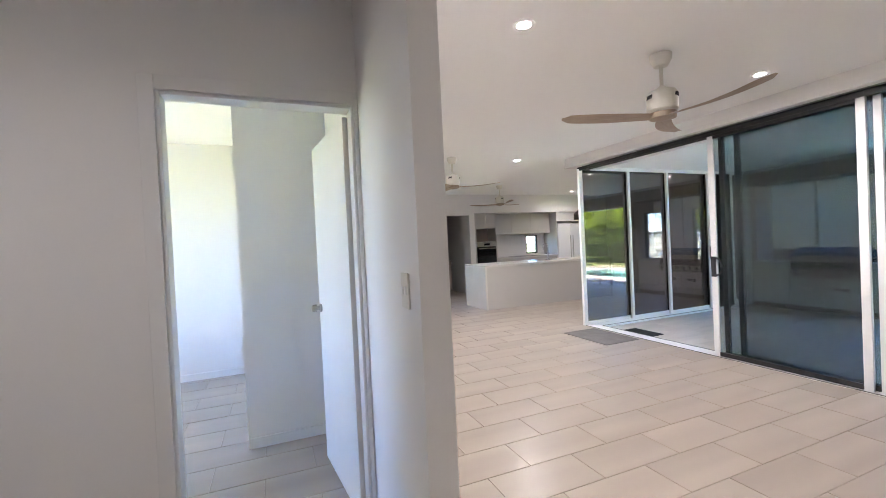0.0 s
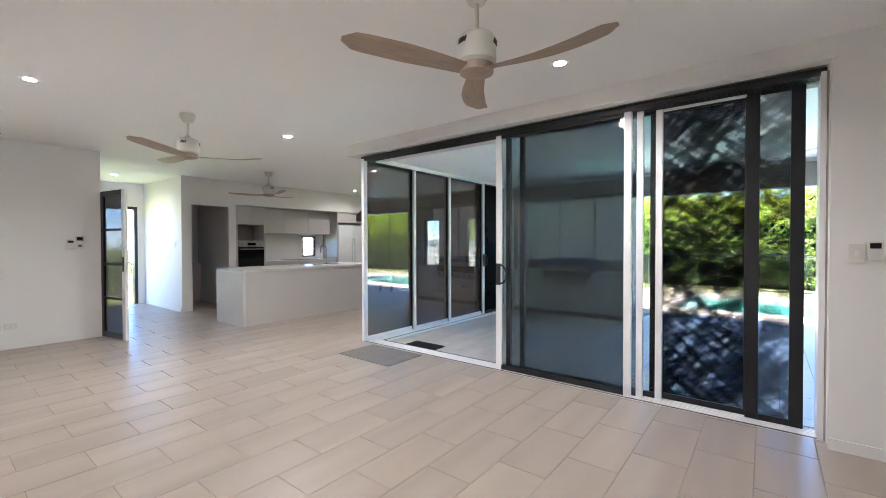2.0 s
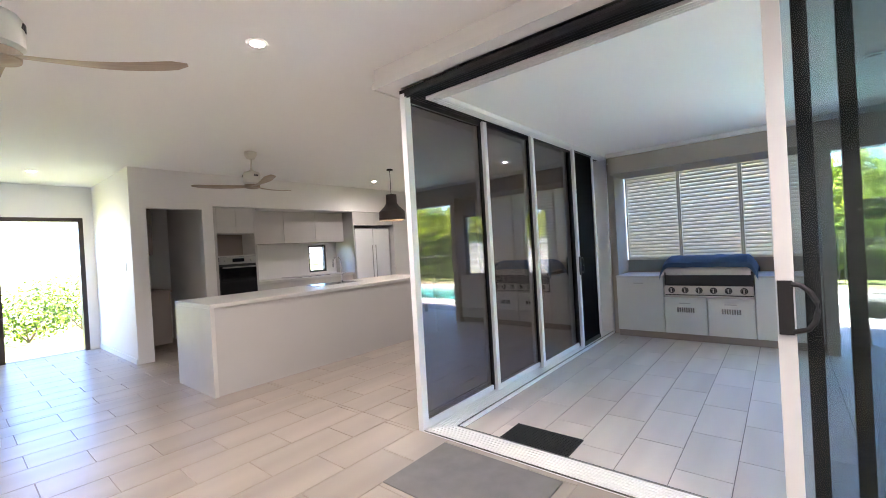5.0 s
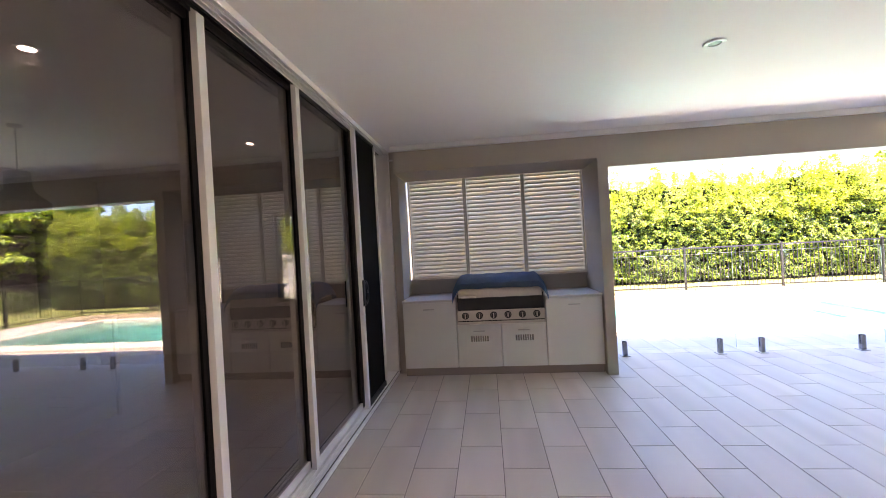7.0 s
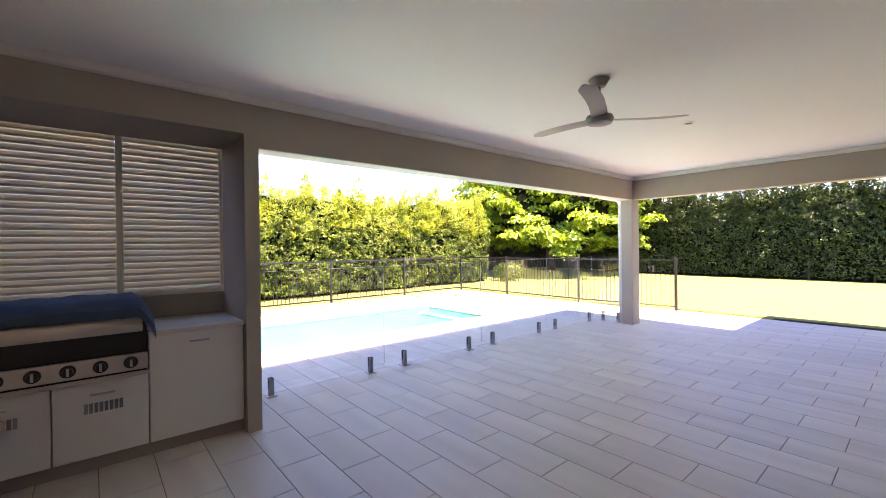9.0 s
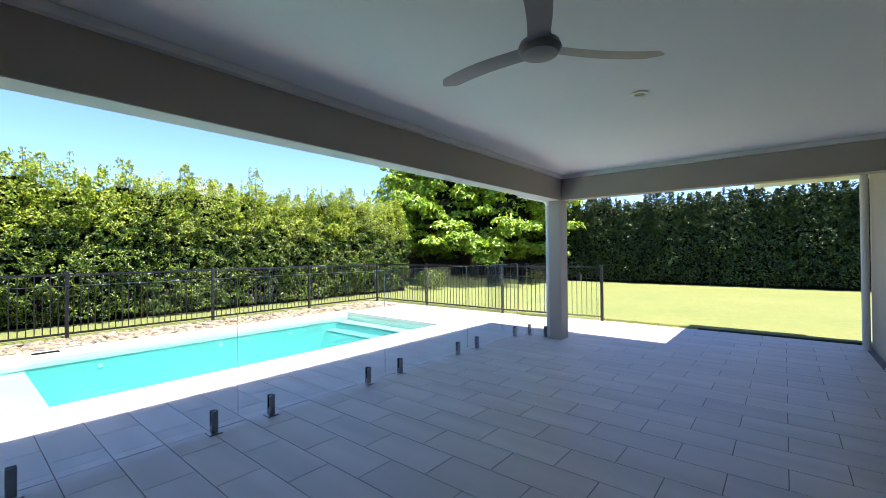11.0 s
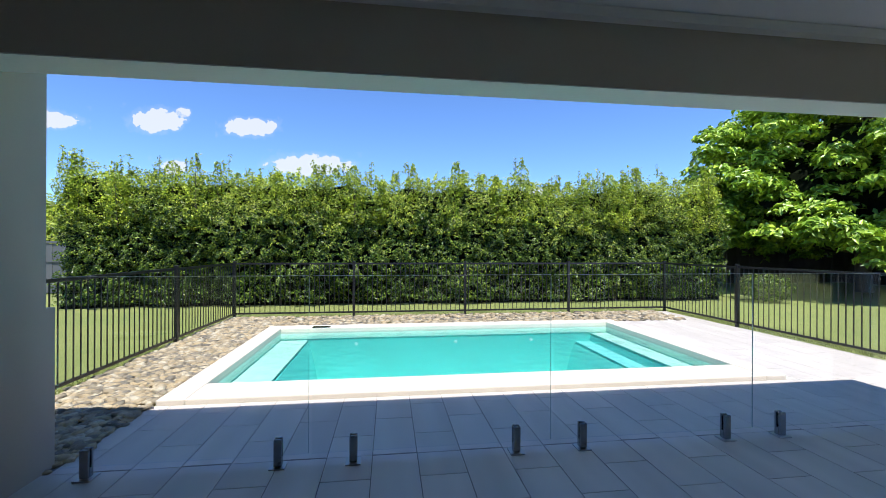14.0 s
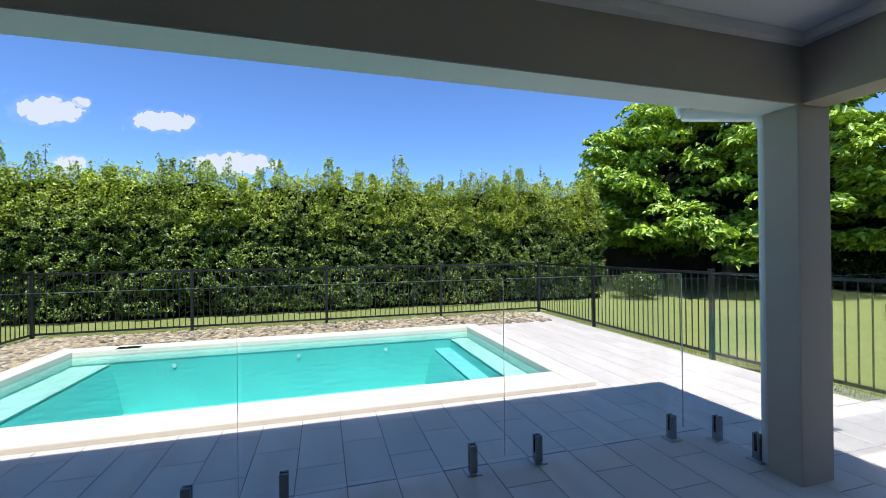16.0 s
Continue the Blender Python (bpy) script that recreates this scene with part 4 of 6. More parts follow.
# ---- fans ----
def blade_mesh(length, w0, w1, droop, twist, thick=0.010):
    bm = bmesh.new()
    n, rings = 12, []
    for k in range(n + 1):
        s = k / n
        x = 0.06 + (length - 0.06) * s
        w = (w0 + (w1 - w0) * min(1, s * 1.9)) * (1 if s < 0.86 else math.sqrt(max(0.04, 1 - ((s - 0.86) / 0.145) ** 2)))
        z = droop * (math.sin(s * math.pi * 0.9) ** 1.2) + 0.03 * s
        a = twist * (1 - s * 0.5)
        rings.append([bm.verts.new((x, (v * w / 2) * math.cos(a) + 0.03 * math.sin(s * 3.0), z + (v * w / 2) * math.sin(a) + o)) for v, o in ((-1, 0), (-0.5, thick / 2), (0.5, thick / 2), (1, 0), (0.5, -thick / 2), (-0.5, -thick / 2))])
    for a, b in zip(rings, rings[1:]):
        for k in range(6):
            bm.faces.new((a[k], a[(k + 1) % 6], b[(k + 1) % 6], b[k]))
    bm.faces.new(rings[0][::-1])
    bm.faces.new(rings[-1])
    bmesh.ops.recalc_face_normals(bm, faces=bm.faces)
    return bm


def living_fan(at, turn):
    f = thing("ceiling_fan", "cream ceiling fan with three pale timber blades", "ceiling fan", at, group="living ceiling fans", turn=turn)
    bm = bmesh.new()
    lathe(bm, [(0.055, 0), (0.072, -0.005), (0.070, -0.04), (0.045, -0.085), (0.018, -0.09)])
    part("canopy", bm, M_FANBODY, f, smooth=True)
    bm = bmesh.new()
    tube(bm, (0, 0, -0.08), (0, 0, -0.25), 0.012)
    part("down_rod", bm, M_FANBODY, f)
    bm = bmesh.new()
    lathe(bm, [(0.014, -0.215), (0.035, -0.235), (0.085, -0.255), (0.098, -0.275), (0.10, -0.385), (0.085, -0.40), (0.03, -0.402)])
    part("motor_housing", bm, M_FANBODY, f, smooth=True)
    for q in range(12):
        a = (q // 4) * math.tau / 3 + (q % 4) * 0.14
        bm = bmesh.new()
        tube(bm, (0.0985 * math.cos(a), 0.0985 * math.sin(a), -0.31), (0.0985 * math.cos(a + 0.10), 0.0985 * math.sin(a + 0.10), -0.285), 0.005, seg=6)
        part("vent_slot", bm, M_BLACK, f)
    bm = bmesh.new()
    lathe(bm, [(0.09, -0.405), (0.085, -0.44), (0.02, -0.455)])
    part("hub", bm, M_BLADE, f, "pale timber hub", smooth=True)
    for q in range(3):
        b = part("blade", blade_mesh(0.68, 0.09, 0.145, -0.012, radians(13)), M_BLADE, f, smooth=True)
        b.matrix_basis = pose(0, 0, -0.425, 0, 0, q * 120)
    return f


PLACE = ROOM
fan = living_fan((2.64, 1.72, CEIL), -88)
for x, y, turn in ((2.57, 5.14, -30), (4.86, 7.72, 20)):
    copy_thing(fan, pose(*(ROOM @ Vector((x, y, CEIL))), 0, 0, turn))
PLACE = GARDEN

pf = thing("patio_fan", "grey metal patio ceiling fan with three narrow grey blades", "ceiling fan", (6.55, 0.318, PCEIL), turn=231)
bm = bmesh.new()
lathe(bm, [(0.05, 0), (0.075, -0.004), (0.045, -0.055), (0.016, -0.06)])
part("canopy", bm, M_FANGREY, pf, smooth=True)
bm = bmesh.new()
tube(bm, (0, 0, -0.05), (0, 0, -0.20), 0.011)
part("down_rod", bm, M_FANGREY, pf)
bm = bmesh.new()
lathe(bm, [(0.02, -0.18), (0.05, -0.20), (0.058, -0.255), (0.09, -0.27), (0.10, -0.295), (0.085, -0.325), (0.03, -0.34)])
part("motor_housing", bm, M_FANGREY, pf, smooth=True)
for q in range(3):
    b = part("blade", blade_mesh(0.66, 0.10, 0.11, 0.0, radians(10), 0.006), M_FANGREY, pf, smooth=True)
    b.matrix_basis = pose(0, 0, -0.295, 0, 0, q * 120)

# ---- outdoor kitchen ----
X0 = 8.555


def bench_unit(y0, y1, z0, z1, label, handle_w=0.13, slots=False):
    c = thing("outdoor_cabinet", label, "cabinet", (X0, (y0 + y1) / 2, z0), group="outdoor kitchen cabinets")
    h = (y1 - y0) / 2
    box_part("carcass", M_OUTCAB, c, (0.02, -h, 0, 0.6, h, z1 - z0), bevel=0.002)
    d = box_part("door", M_OUTCAB, c, (0.0, -h + 0.003, 0.003, 0.0185, h - 0.003, z1 - z0 - 0.003), bevel=0.002)
    hy = 0.0
    bm = bmesh.new()
    hz = z1 - z0 - 0.075
    for s in (-1, 1):
        tube(bm, (0.0, hy + s * handle_w / 2 * 0.85, hz), (-0.025, hy + s * handle_w / 2 * 0.85, hz), 0.005, seg=8)
    box(bm, -0.032, hy - handle_w / 2, hz - 0.007, -0.022, hy + handle_w / 2, hz + 0.007, bevel=0.003)
    part("handle", bm, M_STEEL, d, "brushed steel bar handle")
    if slots:
        for k in range(8):
            yy = -0.105 + k * 0.026
            box_part("vent_slot", M_DARKST, d, (-0.003, yy, hz - 0.125, 0.001, yy + 0.019, hz - 0.06))
    return c


KICK = 0.07
bench_unit(3.875, 4.495, KICK, 0.83, "pale grey laminate outdoor cabinet beside the sliding doors")
bench_unit(2.24, 2.86, KICK, 0.83, "pale grey laminate outdoor cabinet beside the pier")
bench_unit(3.37, 3.87, KICK, 0.565, "pale grey vented cabinet under the barbecue", slots=True)
bench_unit(2.865, 3.365, KICK, 0.565, "pale grey vented cabinet under the barbecue", slots=True)
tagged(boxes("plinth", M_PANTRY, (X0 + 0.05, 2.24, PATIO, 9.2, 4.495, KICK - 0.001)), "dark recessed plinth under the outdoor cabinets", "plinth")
tagged(boxes("worktop", M_STONE, (X0 - 0.012, 3.872, 0.831, 9.238, 4.497, 0.858), bevel=0.003), "pale stone worktop beside the barbecue", "worktop", group="outdoor worktops")
tagged(boxes("worktop", M_STONE, (X0 - 0.012, 2.238, 0.831, 9.238, 2.863, 0.858), bevel=0.003), "pale stone worktop beside the barbecue", "worktop", group="outdoor worktops")

bbq = thing("barbecue", "built-in six-burner steel barbecue with a black body and blue cover", "barbecue", (X0, 3.365, 0.57))
H = 0.50
box_part("body", M_BLACK, bbq, (0.012, -H + 0.01, 0.012, 0.60, H - 0.01, 0.335), bevel=0.006)
box_part("drip_tray", M_STEEL, bbq, (-0.035, -H, 0.0, 0.02, H, 0.012), (-0.035, -H, 0.012, -0.028, H, 0.03), bevel=0.002)
box_part("control_panel", M_STEEL, bbq, (-0.03, -H + 0.005, 0.04, 0.0, H - 0.005, 0.155), bevel=0.006, label="brushed steel control panel")
for k in range(6):
    y = -0.40 + k * 0.16
    bm = bmesh.new()
    tube(bm, (-0.03, y, 0.098), (-0.036, y, 0.098), 0.040, seg=24)
    tube(bm, (-0.036, y, 0.098), (-0.062, y, 0.098), 0.029, 0.025, seg=24)
    kn = part("knob", bm, M_BLACK, bbq, "black control knob", smooth=True)
    box_part("knob_grip", M_STEEL, kn, (-0.068, y - 0.007, 0.073, -0.058, y + 0.007, 0.123), bevel=0.002)
# roll-top hood, curved in section
bm = bmesh.new()
prof = [(0.03, 0.295), (0.004, 0.297), (-0.004, 0.34), (0.006, 0.40), (0.04, 0.455), (0.12, 0.485), (0.55, 0.485), (0.60, 0.44), (0.60, 0.295)]
va = [bm.verts.new((x, -H + 0.03, z)) for x, z in prof]
vb = [bm.verts.new((x, H - 0.03, z)) for x, z in prof]
for k in range(len(prof)):
    bm.faces.new((va[k], va[(k + 1) % len(prof)], vb[(k + 1) % len(prof)], vb[k]))
bm.faces.new(va)
bm.faces.new(vb[::-1])
bmesh.ops.recalc_face_normals(bm, faces=bm.faces)
hood = part("hood", bm, M_STEEL, bbq, "brushed steel roll-top hood", smooth=True)
box_part("hood_handle", M_STEEL, hood, (-0.035, 0.27, 0.298, -0.002, 0.44, 0.314), bevel=0.003)
# canvas cover folded back over the hood
bm = bmesh.new()
rng = random.Random(4)
nu, nv = 40, 16
path = [(-0.028, 0.405), (-0.018, 0.465), (0.06, 0.51), (0.16, 0.535), (0.28, 0.545), (0.42, 0.54), (0.55, 0.52), (0.63, 0.47), (0.645, 0.36), (0.64, 0.28)]
gridc = []
for i in range(nu + 1):
    u = i / nu
    y = -H - 0.045 + (2 * H + 0.09) * u
    edge = min(1.0, min(u, 1 - u) * 9)
    row = []
    for x, z in path:
        drop = (1 - edge) ** 2 * 0.17
        fold = 0.012 * noise.noise(Vector((u * 9, x * 7, 2))) + 0.006 * noise.noise(Vector((u * 30, x * 16, 5)))
        row.append(bm.verts.new((x + fold * 0.4, y, z - drop + fold)))
    gridc.append(row)
for a, b in zip(gridc, gridc[1:]):
    for k in range(len(path) - 1):
        bm.faces.new((a[k], b[k], b[k + 1], a[k + 1]))
bmesh.ops.solidify(bm, geom=bm.faces[:], thickness=0.006)
cover = finish("barbecue_cover", bm, M_COVER, True)
cover.matrix_basis = pose(X0, 3.365, 0.57)
tagged(cover, "crumpled blue canvas cover pushed back over the barbecue hood", "cover")

# louvred shutters
def shutter_panel(y0, y1):
    s = thing("shutter", "cream aluminium louvre shutter panel, blades tilted shut", "shutter", (9.2, (y0 + y1) / 2, 1.053), group="barbecue window shutters")
    h, hh = (y1 - y0) / 2, 1.385
    for a, b in ((-h, -h + 0.022), (h - 0.022, h)):
        box_part("stile", M_SHUTTER, s, (-0.025, a, 0, 0.025, b, hh), bevel=0.003)
    for a, b in ((0, 0.025), (hh - 0.025, hh)):
        box_part("rail", M_SHUTTER, s, (-0.024, -h + 0.022, a, 0.024, h - 0.022, b), bevel=0.003)
    bm = bmesh.new()
    prof = [(-0.036, 0.0), (-0.016, 0.006), (0.016, 0.006), (0.036, 0.0), (0.016, -0.006), (-0.016, -0.006)]
    ca, sa = math.cos(radians(57)), math.sin(radians(57))
    ends = [[bm.verts.new((x * ca - z * sa, y, x * sa + z * ca)) for x, z in prof] for y in (-h + 0.023, h - 0.023)]
    for k in range(6):
        bm.faces.new((ends[0][k], ends[0][(k + 1) % 6], ends[1][(k + 1) % 6], ends[1][k]))
    bm.faces.new(ends[0])
    bm.faces.new(ends[1][::-1])
    bmesh.ops.recalc_face_normals(bm, faces=bm.faces)
    first = None
    n = 26
    for k in range(n):
        z = 0.05 + (hh - 0.1) * k / (n - 1)
        if first is None:
            first = part("louvre", bm, M_SHUTTER, s)
            first.location = (0, 0, z)
        else:
            o = new("louvre", first.data)
            o.parent, o.location = s, (0, 0, z)


for k in range(3):
    shutter_panel(2.245 + k * 0.7435, 2.245 + (k + 1) * 0.7435)
structure("window_sill_barbecue", M_PWALL, "taupe sill under the shutters", (9.17, 2.236, 1.025, 9.238, 4.497, 1.051))

# ---- column and pool-side details ----
col = thing("column", "square taupe rendered column with a white downpipe", "column", (8.63, -4.43, PATIO))
box_part("shaft", M_PWALL, col, (-0.14, -0.15, 0, 0.06, 0.12, BEAM - PATIO - 0.001), bevel=0.006)
bm = bmesh.new()
tube(bm, (0.115, 0.02, 0.01), (0.115, 0.02, 2.22), 0.045, seg=20)
part("downpipe", bm, M_EAVE, col, "pale round downpipe", smooth=True)
bm = bmesh.new()
tube(bm, (0.115, 0.02, 2.22), (0.13, 0.06, 2.30), 0.045, seg=16)
tube(bm, (0.13, 0.06, 2.30), (0.56, 0.23, 2.42), 0.045, seg=16)
tube(bm, (0.56, 0.23, 2.42), (0.60, 0.24, 2.56), 0.045, seg=16)
part("downpipe_offset", bm, M_WHITE, col, "white offset pipe to the gutter", smooth=True)
dp = thing("downpipe", "pale round downpipe against the house's corner", "downpipe", (4.80, -6.3, PATIO))
bm = bmesh.new()
tube(bm, (0, 0, 0), (0, 0, 2.53), 0.045, seg=20)
part("pipe", bm, M_EAVE, dp, smooth=True)

# frameless glass pool fence
gf = thing("glass_pool_fence", "frameless clear glass pool fence on short steel spigots", "fence", (9.22, 0, PATIO))
edges_y = (2.0, 0.50, -1.15, -2.74, -4.20)
for a, b in zip(edges_y, edges_y[1:]):
    g = box_part("glass_panel", M_GLASS, gf, (-0.006, b + 0.012, 0.075, 0.006, a - 0.012, 1.235), bevel=0.0015)
    box_part("glass_edge", M_GLASSEDGE, g, (-0.005, b + 0.0105, 0.08, 0.005, b + 0.0118, 1.23))
    box_part("glass_edge", M_EAVE, g, (-0.005, b + 0.014, 1.2355, 0.005, a - 0.014, 1.2375))
g = box_part("glass_panel", M_GLASS, gf, (-0.52, -4.385, 0.075, -0.05, -4.373, 1.235), bevel=0.0015)


def spigot(x, y):
    bm = bmesh.new()
    box(bm, x - 0.025, y - 0.025, 0.012, x - 0.008, y + 0.025, 0.185, bevel=0.004)
    box(bm, x + 0.008, y - 0.025, 0.012, x + 0.025, y + 0.025, 0.185, bevel=0.004)
    box(bm, x - 0.008, y - 0.025, 0.012, x + 0.008, y + 0.025, 0.07)
    s = part("spigot", bm, M_DARKST, gf, "dark polished steel spigot")
    box_part("base_plate", M_STEEL, s, (x - 0.05, y - 0.05, 0.0, x + 0.05, y + 0.05, 0.012), bevel=0.003)


for y in (1.826, 0.70, 0.223, -0.888, -1.374, -2.504, -2.967, -4.08):
    spigot(0, y)
spigot(-0.12, -4.379)
spigot(-0.42, -4.379)
gate = thing("glass_gate", "frameless clear glass gate hinged by the column", "gate", (8.62, -5.5, PATIO))
box_part("glass_panel", M_GLASS, gate, (-0.006, 0.10, 0.06, 0.006, 0.88, 1.235), bevel=0.0015)
box_part("glass_panel", M_GLASS, gate, (-0.006, -0.95, 0.06, 0.006, 0.08, 1.235), bevel=0.0015)
box_part("latch", M_BLACK, gate, (-0.03, 0.03, 0.90, 0.03, 0.12, 1.02), bevel=0.006)
for z in (0.25, 1.05):
    box_part("hinge", M_STEEL, gate, (-0.02, 0.86, z - 0.035, 0.02, 0.935, z + 0.035), bevel=0.004)

# tubular metal pool fence
tf = thing("pool_fence", "black tubular steel pool fence with thin upright pickets", "fence", (15.27, -1.6, PATIO - 0.01))


def fence_run(a, b, posts, top=1.135):
    a, b = Vector((*a, 0)), Vector((*b, 0))
    way = (b - a).normalized()
    L = (b - a).length
    o = Vector((15.27, -1.6, 0))
    for p in posts:
        q = a + way * p - o
        box_part("post", M_BLACK, tf, (q.x - 0.025, q.y - 0.025, 0, q.x + 0.025, q.y + 0.025, top + 0.02), (q.x - 0.03, q.y - 0.03, top + 0.02, q.x + 0.03, q.y + 0.03, top + 0.032), bevel=0.003)
    m0, m1 = a - o, b - o
    for z in (0.10, top - 0.02):
        bm = bmesh.new()
        v = Matrix.Translation(((m0 + m1) / 2) + Vector((0, 0, z))) @ way.to_track_quat("X", "Z").to_matrix().to_4x4() @ Matrix.Diagonal((L, 0.022, 0.034, 1))
        bmesh.ops.create_cube(bm, size=1, matrix=v)
        part("rail", bm, M_BLACK, tf)
    n = int(L / 0.098)
    data = None
    for k in range(1, n):
        q = a + way * (L * k / n) - o
        if data is None:
            bm = bmesh.new()
            tube(bm, (0, 0, 0.10), (0, 0, top - 0.02), 0.008, seg=6)
            ob = part("picket", bm, M_BLACK, tf)
            data = ob.data
        else:
            ob = new("picket", data)
            ob.parent = tf
        ob.location = (q.x, q.y, 0)


fence_run((15.27, 3.09), (15.27, -6.35), [0, 2.37, 4.74, 7.10, 9.44])
fence_run((9.45, 3.15), (15.27, 3.09), [0.9, 3.56])
fence_run((15.27, -6.35), (10.84, -6.35), [2.02, 4.43])
fence_run((10.84, -6.35), (8.60, -6.58), [2.25])

# river pebbles
def pebbles():
    rng = np.random.default_rng(8)
    spots = []
    for (x0, y0, x1, y1), n in (((9.32, 2.10, 15.22, 3.12), 4600), ((14.08, -6.0, 15.22, 2.10), 2600)):
        spots.append(np.stack([x0 + (x1 - x0) * rng.random(n), y0 + (y1 - y0) * rng.random(n)], 1))
    spots = np.concatenate(spots)
    base = bmesh.new()
    bmesh.ops.create_icosphere(base, subdivisions=1, radius=1)
    v0 = np.array([v.co[:] for v in base.verts])
    f0 = np.array([[v.index for v in f.verts] for f in base.faces])
    base.free()
    n = len(spots)
    s = 0.028 + 0.042 * rng.random(n)
    ang = rng.random(n) * math.tau
    co = v0[None] * np.stack([s * (0.9 + 0.7 * rng.random(n)), s * 0.8, s * 0.42], 1)[:, None, :]
    co *= 1 + 0.12 * rng.normal(size=(n, len(v0), 1))
    c, sn = np.cos(ang)[:, None], np.sin(ang)[:, None]
    x, y = co[..., 0] * c - co[..., 1] * sn, co[..., 0] * sn + co[..., 1] * c
    co = np.stack([x + spots[:, :1], y + spots[:, 1:], co[..., 2] + GZ + 0.012 + 0.022 * rng.random((n, 1))], 2)
    faces = (np.arange(n)[:, None, None] * len(v0) + f0[None]).reshape(-1, 3)
    me = bpy.data.meshes.new("pebbles")
    me.from_pydata(co.reshape(-1, 3).tolist(), [], faces.tolist())
    me.polygons.foreach_set("use_smooth", [True] * len(me.polygons))
    m = material("river_pebble", (0.3, 0.25, 0.2), 0.7)
    isl = m.node_tree.nodes.new("ShaderNodeNewGeometry")
    base = ramp(m, isl.outputs["Random Per Island"], (0.0, (0.14, 0.125, 0.10)), (0.35, (0.32, 0.26, 0.17)), (0.7, (0.43, 0.325, 0.18)), (1.0, (0.50, 0.44, 0.33)))
    sp = noise_tex(m, coords(m), 60, 4)
    wire(m, mix(m, base, ramp(m, sp, (0.3, (0.75, 0.75, 0.75)), (0.7, (1.1, 1.08, 1.05))), 1.0, "MULTIPLY"), bsdf(m).inputs["Base Color"])
    me.materials.append(m)
    tagged(new("pebbles", me), "bed of mixed tan and grey river pebbles", "pebbles", kind="stuff")
    structure("ground_pebble_bed", M_GROUT, "grey earth under the pebbles", (9.32, 2.101, -0.12, 15.22, 3.12, GZ + 0.004), (14.556, -6.0, -0.12, 15.22, 2.10, GZ + 0.004))


pebbles()
structure("kerb_lawn", M_PALING, "dark edging strip between paving and lawn", (4.73, -6.70, -0.12, 6.92, -6.652, 0.0), bevel=0.006)

# ---- kitchen ----
PLACE = ROOM
island = thing("kitchen_island", "pale stone waterfall island bench with grey laminate sides", "island bench", (5.66, 7.435, 0))
IL, IW = 1.65, 0.465
box_part("front_panel", M_CAB, island, (-IL + 0.04, -IW + 0.02, 0.0, IL - 0.04, -IW + 0.05, 0.86), bevel=0.002)
box_part("carcass", M_CAB, island, (-IL + 0.04, -IW + 0.051, 0.09, IL - 0.04, IW - 0.03, 0.86))
for k in range(5):
    w = (2 * IL - 0.08) / 5
    box_part("door", M_CAB, island, (-IL + 0.04 + k * w + 0.002, IW - 0.03, 0.095, -IL + 0.04 + (k + 1) * w - 0.002, IW - 0.011, 0.855), bevel=0.002)
box_part("end_panel", M_STONE, island, (-IL, -IW, 0.0, -IL + 0.04, IW, 0.86), bevel=0.003)
box_part("end_panel", M_STONE, island, (IL - 0.04, -IW, 0.0, IL, IW, 0.86), bevel=0.003)
box_part("stone_top", M_STONE, island, (-IL, -IW, 0.861, IL, IW, 0.9), bevel=0.003, label="pale polished stone top")
sink = thing("sink", "stainless undermount sink set into the island top", "sink", (5.9, 7.62, 0.9))
bm = bmesh.new()
for a in ((-0.36, -0.19, 0.0008, 0.36, -0.175, 0.004), (-0.36, 0.175, 0.0008, 0.36, 0.19, 0.004), (-0.36, -0.175, 0.0008, -0.345, 0.175, 0.004), (0.345, -0.175, 0.0008, 0.36, 0.175, 0.004)):
    box(bm, *a)
part("rim", bm, M_STEEL, sink)
box_part("basin", M_DARKST, sink, (-0.345, -0.175, 0.0006, 0.345, 0.175, 0.0016))
tap = thing("tap", "tall chrome gooseneck mixer tap on the island", "tap", (6.16, 7.80, 0.9))
bm = bmesh.new()
tube(bm, (0, 0, 0), (0, 0, 0.02), 0.026, seg=20)
tube(bm, (0, 0, 0.02), (0, 0, 0.30), 0.013, seg=16)
part("body", bm, M_CHROME, tap, smooth=True)
bm = bmesh.new()
for k in range(8):
    a0, a1 = math.pi * k / 8, math.pi * (k + 1) / 8
    tube(bm, (-0.07 + 0.07 * math.cos(a0), -0.0, 0.30 + 0.07 * math.sin(a0)), (-0.07 + 0.07 * math.cos(a1), 0, 0.30 + 0.07 * math.sin(a1)), 0.011, seg=12)
tube(bm, (-0.14, 0, 0.30), (-0.14, 0, 0.22), 0.012, seg=12)
part("spout", bm, M_CHROME, tap, smooth=True)
bm = bmesh.new()
tube(bm, (0.01, 0, 0.10), (0.07, 0, 0.13), 0.007, seg=10)
part("lever", bm, M_CHROME, tap, smooth=True)

tower = thing("oven_tower", "tall grey laminate oven cabinet with an open microwave niche", "cabinet", (5.355, 9.345, 0))
box_part("side_panel", M_CAB, tower, (-0.32, 0.0, 0.0, -0.285, 0.62, 2.13), bevel=0.002)
box_part("side_panel", M_CAB, tower, (0.29, 0.0, 0.0, 0.325, 0.62, 2.13), bevel=0.002)
box_part("upper_door", M_CAB, tower, (-0.283, 0.0, 1.745, 0.002, 0.02, 2.125), bevel=0.002)
box_part("upper_door", M_CAB, tower, (0.005, 0.0, 1.745, 0.288, 0.02, 2.125), bevel=0.002)
box_part("niche_back", M_PANTRY, tower, (-0.285, 0.44, 1.37, 0.29, 0.46, 1.745))
box_part("shelf", M_CAB, tower, (-0.285, 0.01, 1.725, 0.29, 0.44, 1.744))
box_part("shelf", M_CAB, tower, (-0.285, 0.01, 1.362, 0.29, 0.44, 1.38))
